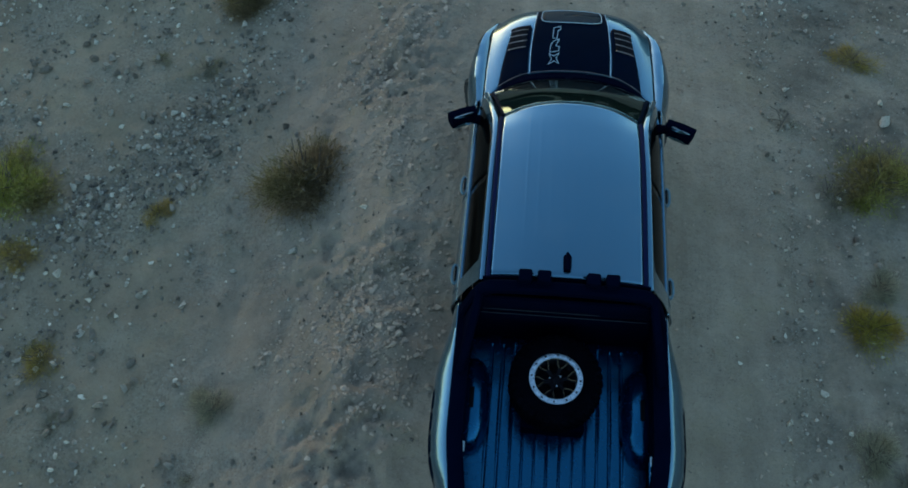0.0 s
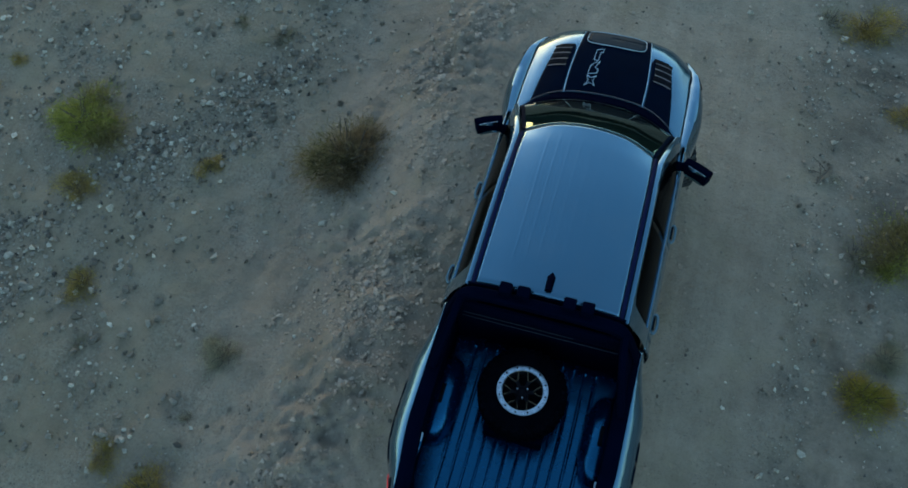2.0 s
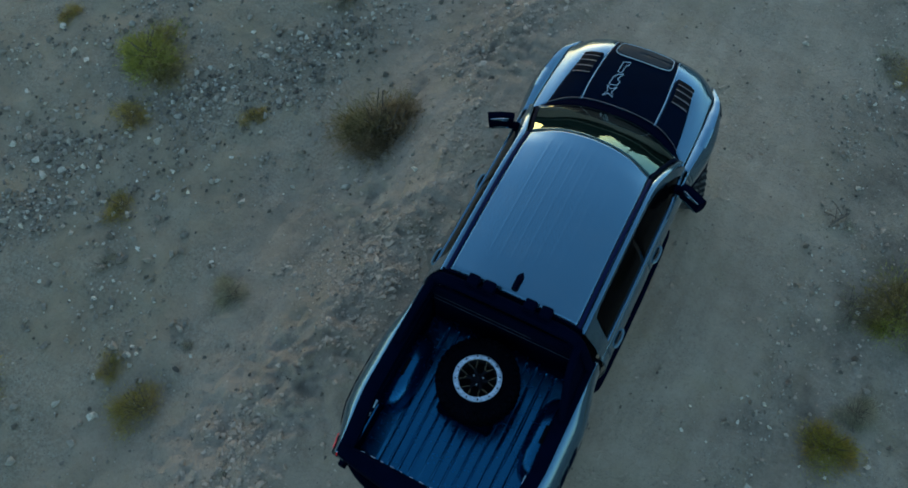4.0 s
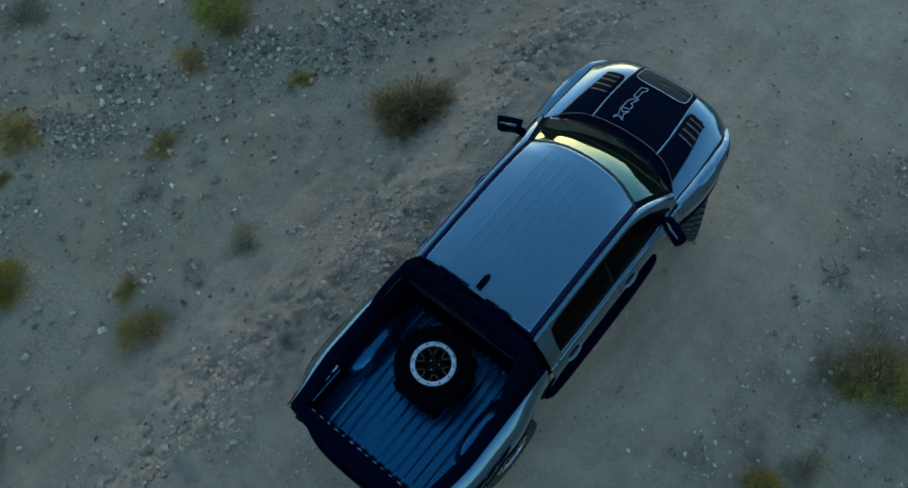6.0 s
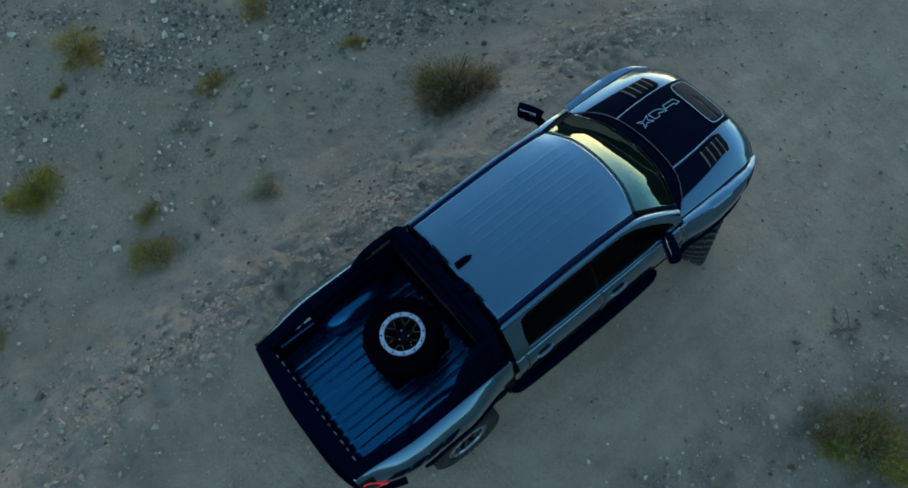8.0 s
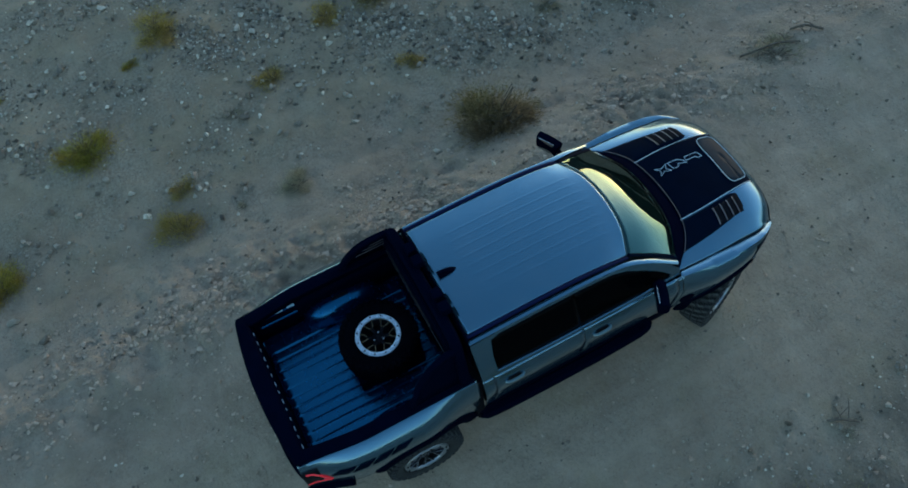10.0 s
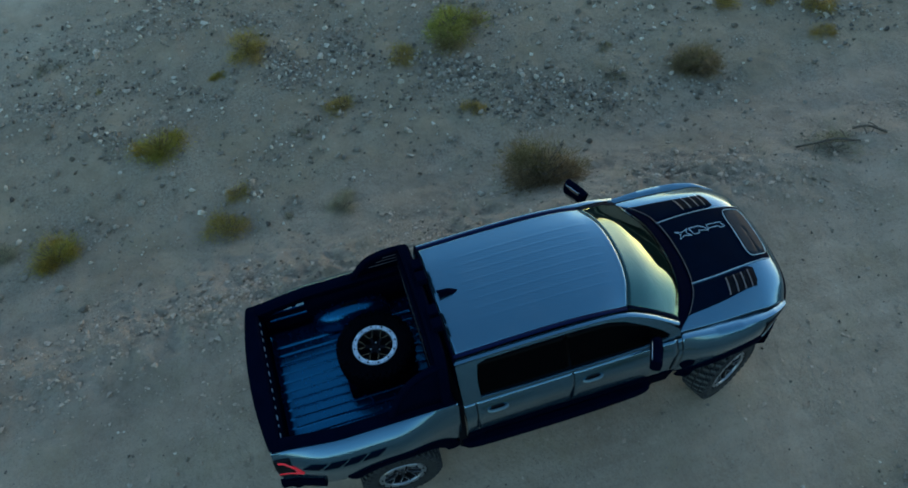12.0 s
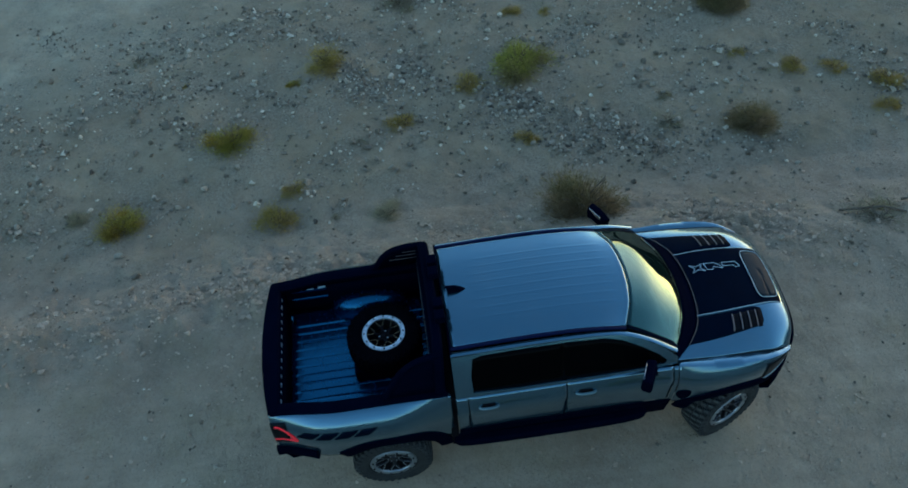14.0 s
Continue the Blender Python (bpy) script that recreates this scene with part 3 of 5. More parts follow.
# roof
ROOF = Patch(
    [
        [(-0.64, -1.06, 1.972), (-0.35, -1.065, 2.015), (0, -1.07, 2.028), (0.35, -1.065, 2.015), (0.64, -1.06, 1.972)],
        [(-0.64, -0.55, 1.985), (-0.35, -0.55, 2.030), (0, -0.55, 2.045), (0.35, -0.55, 2.030), (0.64, -0.55, 1.985)],
        [(-0.64, 0.05, 1.980), (-0.35, 0.06, 2.028), (0, 0.06, 2.045), (0.35, 0.06, 2.028), (0.64, 0.05, 1.980)],
        [(-0.64, 0.45, 1.945), (-0.35, 0.50, 2.000), (0, 0.51, 2.020), (0.35, 0.50, 2.000), (0.64, 0.45, 1.945)],
        [(-0.63, 0.685, 1.895), (-0.35, 0.785, 1.962), (0, 0.815, 1.990), (0.35, 0.785, 1.962), (0.63, 0.685, 1.895)],
    ]
)
roof_grid = ROOF.grid(0, 1, 0, 1, 220, 36)
for j, row in enumerate(roof_grid):
    t = j / 36
    keep = smoothstep(0.13, 0.20, t) * (1 - smoothstep(0.84, 0.90, t))
    for p in row:
        near_rib = min(abs(p.x - (k - 3.5) * 0.107) for k in range(8))
        p.z += 0.0018 * keep * math.exp(-((near_rib / 0.009) ** 2))
        p.z -= 0.016 * max(0.0, (abs(p.x) - 0.612) / 0.028) ** 2
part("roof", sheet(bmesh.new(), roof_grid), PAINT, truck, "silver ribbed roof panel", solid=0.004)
part("headliner", sheet(bmesh.new(), [[p - Vector((0, 0, 0.03)) for p in row] for row in ROOF.grid(0.02, 0.98, 0.01, 0.97, 12, 12)]), CABIN, truck, solid=0.004)
bm = bmesh.new()
fin = [(-0.034, -1.01), (-0.038, -0.86), (0, -0.80), (0.038, -0.86), (0.034, -1.01)]
foot = [bm.verts.new((x, y, 2.030)) for x, y in fin]
ridge_ = [bm.verts.new((x * 0.35, y * 1.0 - 0.02 if k in (0, 4) else y - 0.07, 2.115 if k in (0, 4) else (2.10 if k != 2 else 2.055))) for k, (x, y) in enumerate(fin)]
for k in range(5):
    bm.faces.new((foot[k], foot[(k + 1) % 5], ridge_[(k + 1) % 5], ridge_[k]))
bm.faces.new(ridge_)
part("antenna_fin", bm, BLACK, truck, "black shark fin aerial", bevel=0.006)


# cab sides
def house(y, h):
    """The slanted glass side of the cab: h from the belt line to the roof rail."""
    z = lerp(1.50, 1.93, h) - 0.05 * h * smoothstep(0.2, 0.75, y)
    return (lerp(0.93, 0.725, h) + 0.018 * math.sin(math.pi * min(max(h, 0), 1)) - 0.03 * smoothstep(0.6, 1.15, y) * (1 - h), y, z)


OUTER = [(-1.08, -0.03), (-1.08, 0.5), (-1.08, 0.97), (-0.8, 0.99), (-0.4, 1.0), (0.1, 1.0), (0.45, 1.0), (0.66, 0.98), (0.88, 0.78), (1.05, 0.48), (1.17, 0.2), (1.17, -0.03), (0.8, -0.03), (0.4, -0.03), (0, -0.03), (-0.45, -0.03)]
INNER = [(-0.90, 0.07), (-0.905, 0.5), (-0.875, 0.89), (-0.78, 0.945), (-0.4, 0.955), (0.1, 0.955), (0.44, 0.945), (0.60, 0.88), (0.80, 0.66), (0.97, 0.38), (1.06, 0.15), (1.04, 0.04), (0.8, 0.03), (0.4, 0.03), (0, 0.03), (-0.45, 0.03)]
belt = lambda y: 1.49
sill = lambda y: 0.88
for side in (-1, 1):
    bm = bmesh.new()
    loops = []
    for f in (0.0, 0.35, 1.0):
        loops.append([bm.verts.new(Vector((side * (house(*o)[0] * (1 - f) + house(*i)[0] * f), lerp(o[0], i[0], f), lerp(house(*o)[2], house(*i)[2], f)))) for o, i in zip(OUTER, INNER)])
    deep = [bm.verts.new((v.co.x - side * 0.03, v.co.y, v.co.z)) for v in loops[-1]]
    loops.append(deep)
    for a, b in zip(loops, loops[1:]):
        for k in range(len(OUTER)):
            q = (a[k], a[(k + 1) % len(OUTER)], b[(k + 1) % len(OUTER)], b[k])
            bm.faces.new(q if side < 0 else q[::-1])
    part("cab_side_frame", bm, PAINT, truck, "silver window surround")
    part("roof_rail", sweep(bmesh.new(), smooth_path([(0.70, -1.08, 1.922), (0.70, -0.4, 1.936), (0.70, 0.1, 1.931), (0.698, 0.45, 1.900), (0.715, 0.68, 1.855), (0.77, 0.92, 1.765), (0.835, 1.16, 1.63)], 30), 0.054, 0.034, side), PAINT, truck)
    part("roof_ditch", sweep(bmesh.new(), smooth_path([(0.658, -1.07, 1.966), (0.658, -0.4, 1.984), (0.658, 0.1, 1.976), (0.658, 0.45, 1.938), (0.655, 0.67, 1.888)], 24), 0.038, 0.02, side), BLUEDITCH, truck, "dark roof seam")
    # doors
    for name, y0, y1, hy in (("rear_door", -0.955, 0.030, -0.76), ("front_door", 0.040, 1.12, 0.225)):
        door = part(name, sheet(bmesh.new(), side_panel(y0, y1, belt, sill, 24, 14, use_arch=False), side), PAINT, truck, "silver door", solid=0.012)
        x = side_x(hy, 1.345)
        bm = sweep(bmesh.new(), smooth_path([(x + 0.005, hy - 0.100, 1.345), (x + 0.026, hy - 0.07, 1.35), (x + 0.032, hy, 1.352), (x + 0.026, hy + 0.07, 1.35), (x + 0.005, hy + 0.100, 1.345)], 12), 0.026, 0.030, side)
        part("door_handle", bm, HANDLE, door, "silver handle")
        bm = box(bmesh.new(), side * (x - 0.012), side * (x + 0.006), hy - 0.066, hy + 0.066, 1.335, 1.385)
        part("handle_cup", bm, SEAM, door)
    for y0, y1 in ((-1.08, -0.965), (1.13, 1.17)):
        part("cab_corner", sheet(bmesh.new(), side_panel(y0, y1, belt, sill, 6, 14, use_arch=False), side), PAINT, truck, solid=0.01)
    # window panes
    for name, a, b in (("rear_window", -0.915, 0.02), ("front_window", 0.02, 1.075)):
        grid = []
        for j in range(17):
            y = lerp(a, b, j / 16)
            hi = table(y, [(-0.92, 0.85), (-0.85, 0.965), (0.44, 0.965), (0.62, 0.88), (0.80, 0.68), (0.97, 0.40), (1.08, 0.13)])
            row = []
            for i in range(7):
                q = house(y, lerp(0.015, hi, i / 6))
                row.append((q[0] - 0.016, q[1], q[2]))
            grid.append(row)
        part(name, sheet(bmesh.new(), grid, side), SMOKED, truck, "dark tinted side window", solid=0.005)
    # sill and step
    bm = sheet(bmesh.new(), side_panel(-1.08, 1.17, sill, lambda y: 0.5, 12, 6, use_arch=False), side)
    part("sill", bm, BLACK, truck, "black lower sill", solid=0.01)
    part("side_step", sweep(bmesh.new(), smooth_path([(0.89, -1.08, 0.67), (0.945, -1.00, 0.655), (0.96, 0, 0.65), (0.945, 0.78, 0.655), (0.89, 0.90, 0.68)], 20), 0.13, 0.11, side), BLACK, truck, "black side step")
    # front wing
    wing_top = lambda y: table(y, [(1.15, 1.484), (1.62, 1.450), (2.02, 1.414), (2.23, 1.380), (2.43, 1.316), (2.62, 1.20)])
    grid = side_panel(1.18, 2.43, wing_top, lambda y: 0.80 if y < 2.2 else 0.92, 56, 16)
    for row in grid:
        y = row[0][1]
        inner = table(y, [(1.15, 0.870), (1.6, 0.879), (2.02, 0.865), (2.24, 0.852), (2.41, 0.795), (2.62, 0.66)])
        if y > 2.12:
            inner = min(inner, side_x(y, wing_top(y)) - 0.03)
        row.insert(0, (inner, y, wing_top(y) + 0.004))
        row[1] = (max(row[1][0], inner + 0.035), y, wing_top(y) - 0.008)
    wing = part("front_wing", sheet(bmesh.new(), grid, side), PAINT, truck, "silver front wing with flared arch", solid=0.008)
    vent = []
    for r in (0.02, 0.5, 0.92, 1.0):
        ring = []
        for k in range(21):
            a = 2 * math.pi * k / 20
            y, z = 1.265 + 0.075 * r * math.cos(a) * (1 + 0.4 * math.sin(a)), 1.02 + 0.12 * r * math.sin(a)
            ring.append((side_x(y, z) + (0.012 if r < 1 else 0.0), y, z))
        vent.append(ring)
    part("wing_vent", sheet(bmesh.new(), vent, side), BLACK, wing, "black wing vent")
    for at, name in ((AXLE, "front_arch_flare"), (-AXLE, "rear_arch_flare")):
        grid = []
        for k in range(33):
            a = lerp(0.12 if at < 0 else 0.45, math.pi - (0.80 if at < 0 else 0.45), k / 32)
            row = []
            for r, off in ((0.545, -0.06), (0.552, 0.014), (0.60, 0.024), (0.66, 0.022), (0.705, 0.014), (0.715, -0.006)):
                y, z = at + r * math.cos(a), 0.42 + r * math.sin(a)
                row.append(((side_x(y, max(z, 0.80)) if at > 0 else bed_x(y, z)) + off, y, z))
            grid.append(row)
        part(name, sheet(bmesh.new(), grid, side), BLACK, truck, "black wheel arch flare", solid=0.006)
    # lamps
    grid = [[(side_x(y, z) + 0.008, y, z) for z in np.linspace(wing_top(y) - (0.045 if y < 2.3 else 0.03), 1.08, 9)] for y in np.linspace(2.10, 2.42, 15)]
    lamp = part("headlamp", sheet(bmesh.new(), grid, side), LAMP, truck, "smoked headlamp", solid=0.012)
    grid = [[(side_x(y, z) + 0.014, y, z) for z in (1.075, 1.045)] for y in np.linspace(2.12, 2.41, 10)]
    part("lamp_strip", sheet(bmesh.new(), grid, side), LINE, lamp, "bright strip under the lamp", solid=0.008)
    # mirrors
    drop = Vector((0.05, 0.0, 0.02)) if side < 0 else Vector((-0.02, -0.03, 0.0))
    arm = sweep(bmesh.new(), [(0.87, 0.90, 1.54), (0.95, 0.89, 1.555), (1.03, 0.87, 1.575)], 0.10, 0.05, side)
    mirror = part("door_mirror", arm, BLACK, truck, "black door mirror")
    shell = sweep(bmesh.new(), smooth_path([(0.985, 0.895, 1.61), (1.01, 0.885, 1.615), (1.10, 0.845, 1.625), (1.19, 0.795, 1.63), (1.215, 0.78, 1.63)], 10), 0.115, 0.195, side, 12)
    housing = part("mirror_housing", shell, BLACK, mirror, bevel=0.012)
    housing.location = drop
    turn = Matrix.Translation((side * 1.085, 0.795, 1.625)) @ Matrix.Rotation(radians(-26 * side), 4, "Z")
    glass = part("mirror_glass", box(bmesh.new(), -0.095, 0.095, -0.004, 0.004, -0.09, 0.09, turn), MIRROR, mirror, "mirror glass", bevel=0.003)
    glass.location = drop

# cab back wall
bm = bmesh.new()
grid = [[(x, -1.075, lerp(0.75, 1.965 + 0.05 * (1 - (x / 0.75) ** 2), h)) for h in np.linspace(0, 1, 12)] for x in np.linspace(-0.70, 0.70, 12)]
part("cab_back", sheet(bm, grid), BLACK, truck, "dark cab back", solid=0.02)
bm = box(bmesh.new(), -0.62, 0.62, -1.098, -1.088, 1.50, 1.86)
part("back_window", bm, SMOKED, truck, "dark back window", bevel=0.004)

# nose
grid = [[(x * lerp(0.86, 0.80, abs(h - 0.4)), 2.60 - 0.14 * (abs(x) / 0.74) ** 2.2 + 0.04 * math.sin(h * 3), lerp(1.25 - 0.08 * (x / 0.74) ** 2, 0.85, h)) for h in np.linspace(0, 1, 10)] for x in np.linspace(-0.74, 0.74, 24)]
part("grille", sheet(bmesh.new(), grid), BLACK, truck, "black grille", solid=0.03)
bm = bmesh.new()
for k in range(5):
    z = 0.92 + 0.06 * k
    sweep(bm, [(x, 2.655 - 0.14 * (abs(x) / 0.62) ** 2.2, z) for x in np.linspace(-0.56, 0.56, 16)], 0.02, 0.022, 1, 6)
part("grille_bars", bm, DARKALLOY, truck)
bm = bmesh.new()
grid = []
for x in np.linspace(-0.87, 0.87, 34):
    yb = 2.72 - 0.42 * (abs(x) / 0.88) ** 3.0
    grid.append([(x, yb - 0.10, 0.88), (x, yb - 0.01, 0.87), (x, yb, 0.80), (x, yb - 0.01, 0.66), (x * 0.97, yb - 0.05, 0.62), (x * 0.94, yb - 0.12, 0.60)])
part("front_bumper", sheet(bm, grid), BLACK, truck, "black steel front bumper", solid=0.02)
bm = box(bmesh.new(), -0.66, 0.66, 1.16, 2.25, 0.85, 1.05)
part("engine_bay", bm, SEAM, truck)


# load bed
BED_F, BED_R, FLOOR, RAIL = -1.15, -2.93, 0.98, 1.53
for side in (-1, 1):
    grid = []
    for j in range(49):
        y = lerp(BED_F + 0.02, BED_R, j / 48)
        zb = arch(y, 0.70 if y > -2.2 else 0.86)
        tx = 0.882 - 0.070 * smoothstep(0.0, 0.75, -2.2 - y)
        row = [(tx, y, RAIL), (tx + 0.03, y, RAIL - 0.006)]
        for z in (1.505, 1.465, 1.435, 1.40, 1.36, 1.315, 1.26, 1.21, 1.15, 1.10):
            row.append((bed_x(y, z), y, z))
        for f in np.linspace(0.2, 1, 6):
            z = lerp(1.10, min(zb, 1.07), f)
            row.append((bed_x(y, z), y, z))
        grid.append(row)
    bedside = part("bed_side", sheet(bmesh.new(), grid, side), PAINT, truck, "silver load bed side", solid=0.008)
    # plain dark blocks where the side graphic sits
    for k in range(4):
        y0 = -2.66 + k * 0.19
        bm = bmesh.new()
        g = [[(bed_x(y + (z - 1.34) * 1.1, z) + 0.010, y + (z - 1.34) * 1.1, z) for z in np.linspace(1.295, 1.385, 5)] for y in np.linspace(y0, y0 + 0.155, 6)]
        part("side_graphic", sheet(bm, g, side), DECAL, bedside, "dark graphic blocks", solid=0.002)
    bm = bmesh.new()
    g = []
    for j in range(31):
        y = lerp(BED_F, BED_R + 0.01, j / 30)
        tx = 0.882 - 0.070 * smoothstep(0.0, 0.75, -2.2 - y)
        g.append([(tx + 0.026, y, RAIL - 0.012), (tx + 0.022, y, RAIL + 0.012), (tx - 0.02, y, RAIL + 0.022), (tx - 0.08, y, RAIL + 0.022), (tx - 0.103, y, RAIL + 0.01), (tx - 0.106, y, RAIL - 0.06)])
    part("rail_cap", sheet(bm, g, side), BLACK, truck, "black bed rail cap", solid=0.006)
    bm = bmesh.new()
    g = [[(0.79, y, RAIL - 0.03), (0.795, y, 1.30), (0.80, y, 1.15), (0.80, y, FLOOR)] for y in np.linspace(BED_F - 0.03, BED_R + 0.08, 24)]
    part("bed_inner_wall", sheet(bm, g, side), BLACK, truck, "black lined inner wall", solid=0.01)
    # wheel house with rounded top
    g = []
    for j in range(33):
        a = math.pi * j / 32
        y, z = -AXLE - 0.05 + 0.43 * math.cos(a), FLOOR + 0.26 * math.sin(a) ** 0.6
        deep = 0.22 * math.sin(a) ** 0.5
        g.append([(0.80, y, z), (0.80 - 0.35 * deep, y, z), (0.80 - 0.60 * deep, y, lerp(FLOOR, z, 0.96)), (0.80 - 0.80 * deep, y, lerp(FLOOR, z, 0.84)), (0.80 - 0.93 * deep, y, lerp(FLOOR, z, 0.62)), (0.80 - deep, y, lerp(FLOOR, z, 0.3)), (0.80 - 1.03 * deep, y, FLOOR)])
    house_ = part("wheel_house", sheet(bmesh.new(), g, side), LINER, truck, "black lined wheel house", solid=0.008)
    bm = box(bmesh.new(), side * 0.715, side * 0.755, -AXLE - 0.14, -AXLE + 0.05, FLOOR + 0.256, FLOOR + 0.268)
    part("strap_slot", bm, SEAM, house_, bevel=0.008)
    # ledges and tie-downs on the inner wall
    for z in (1.40, 1.26):
        bm = sweep(bmesh.new(), [(0.785, y, z) for y in np.linspace(-2.74, -2.34, 6)], 0.02, 0.03, side, 6)
        part("wall_bead", bm, LINER, truck)
    for k in range(3):
        bm = sweep(bmesh.new(), [(0.762, -2.68 + 0.13 * k, 1.455), (0.762, -2.60 + 0.13 * k, 1.455)], 0.024, 0.018, side, 6)
        part("tie_down", bm, LINE, truck, "small metal tie-down cleat")
    # rear lamp: a red hook shape round a dark insert
    def lamp_at(y, z, off):
        return (bed_x(y, z) - 0.002 + off, y, z)

    g = [[lamp_at(y, z, 0.006) for z in np.linspace(1.47, 1.15, 9)] for y in np.linspace(-2.935, -2.78, 6)]
    tail = part("tail_lamp", sheet(bmesh.new(), g, side), LAMP, truck, "smoked tail lamp", solid=0.016)
    bars = [[(-2.90, 1.345), (-2.85, 1.333), (-2.79, 1.28)], [(-2.79, 1.28), (-2.745, 1.21), (-2.71, 1.13)], [(-2.93, 1.15), (-2.83, 1.145), (-2.71, 1.13)]]
    for line in bars:
        part("red_bar", sweep(bmesh.new(), smooth_path([lamp_at(y, z + 0.075, 0.004) for y, z in line], 6), 0.028, 0.038, side, 6), RED, tail, "red light bar")

# bed floor: raised ribs running fore and aft
g = []
xs = np.linspace(-0.80, 0.80, 241)
row_z = [FLOOR - 0.016 * (1 - smoothstep(0.06, 0.16, abs(((x / 0.108) % 1.0) - 0.5))) * (1 if abs(x) < 0.63 else 0) for x in xs]
for y, keep in ((BED_F - 0.03, 0), (BED_F - 0.12, 0), (BED_F - 0.14, 1), (-1.9, 1), (-2.72, 1), (-2.745, 0), (BED_R + 0.07, 0)):
    g.append([(x, y, FLOOR + (z - FLOOR) * keep) for x, z in zip(xs, row_z)])
part("bed_floor", sheet(bmesh.new(), g), LINER, truck, "black ribbed bed floor", solid=0.01)
part("bed_gap", box(bmesh.new(), -0.92, 0.92, -1.165, -1.085, 0.55, 1.49), SEAM, truck)
part("bed_front_wall", box(bmesh.new(), -0.80, 0.80, BED_F - 0.045, BED_F - 0.015, 0.95, RAIL), BLACK, truck, "black front wall", bevel=0.006)

# tailgate
bm = bmesh.new()
g = []
for x in np.linspace(-0.815, 0.815, 26):
    b = -2.935 - 0.075 * (1 - (x / 0.815) ** 2)
    g.append([(x, -2.82, 1.0), (x, -2.82, 1.46), (x, -2.83, RAIL + 0.005), (x, -2.85, RAIL + 0.022), (x, b + 0.015, RAIL + 0.02), (x, b, RAIL - 0.002), (x, b + 0.005, 1.30), (x, b + 0.015, 0.95)])
gate = part("tailgate", sheet(bm, g), BLACK, truck, "tailgate with black top cap", solid=0.012)
for k in range(16):
    x = -0.74 + k * 0.0987
    bm = box(bmesh.new(), x, x + 0.022 + 0.03 * ((k * 7) % 5) / 5, -2.824, -2.813, 1.470, 1.500)
    part("scuff", bm, METAL, gate, "worn bright mark")
bm = bmesh.new()
g = []
for x in np.linspace(-0.89, 0.89, 26):
    yb = -3.05 + 0.17 * (abs(x) / 0.89) ** 4
    g.append([(x, yb + 0.12, 0.93), (x, yb, 0.92), (x, yb - 0.01, 0.84), (x * 0.99, yb + 0.03, 0.72), (x * 0.97, yb + 0.14, 0.70)])
bumper = part("rear_bumper", sheet(bm, g), BLACK, truck, "black rear bumper", solid=0.02)
for side in (-1, 1):
    wrap = [(bed_x(y, 0.98) + 0.01, y, 0.93) for y in np.linspace(-2.97, -2.55, 7)]
    part("bumper_end", sweep(bmesh.new(), wrap, 0.07, 0.15, side), BLACK, bumper)
bm = bmesh.new()
for x in (-0.42, 0.42):
    box(bm, x - 0.05, x + 0.05, -2.85, 2.55, 0.55, 0.70)
box(bm, -0.5, 0.5, -0.9, 1.6, 0.50, 0.72)
part("chassis", bm, SEAM, truck)
for y in (-AXLE, AXLE):
    bm = sweep(bmesh.new(), [(-0.85, y, HUB), (0, y, HUB), (0.85, y, HUB)], 0.12, 0.12)
    part("axle", bm, SEAM, truck)
for side in (-1, 1):
    for y in (-AXLE, AXLE):
        g = []
        for k in range(17):
            a = lerp(0.35, math.pi - 0.35, k / 16)
            g.append([(x, y + 0.57 * math.cos(a), min(0.45 + 0.57 * math.sin(a), 0.95)) for x in (0.50, 0.7, 0.86)])
        part("arch_liner", sheet(bmesh.new(), g, side), SEAM, truck)

# sport bar over the front of the bed
bar = part("sport_bar", sweep(bmesh.new(), smooth_path([(-0.845, -1.22, RAIL + 0.02), (-0.80, -1.215, 1.72), (-0.70, -1.20, 1.97), (-0.55, -1.19, 2.035), (0, -1.185, 2.05), (0.55, -1.19, 2.035), (0.70, -1.20, 1.97), (0.80, -1.215, 1.72), (0.845, -1.22, RAIL + 0.02)], 48), 0.11, 0.10), BLACK, truck, "black sport bar behind the cab")
part("cross_brace", sweep(bmesh.new(), [(-0.72, -1.25, 1.84), (0, -1.25, 1.84), (0.72, -1.25, 1.84)], 0.05, 0.24), BLACK, bar)
part("brace_edge", sweep(bmesh.new(), [(-0.68, -1.282, 1.79), (0, -1.282, 1.795), (0.30, -1.282, 1.79)], 0.005, 0.005), DARKALLOY, bar)
part("brace_edge", sweep(bmesh.new(), [(-0.70, -1.285, 1.72), (0, -1.285, 1.72), (0.70, -1.285, 1.72)], 0.007, 0.005), DARKALLOY, bar)
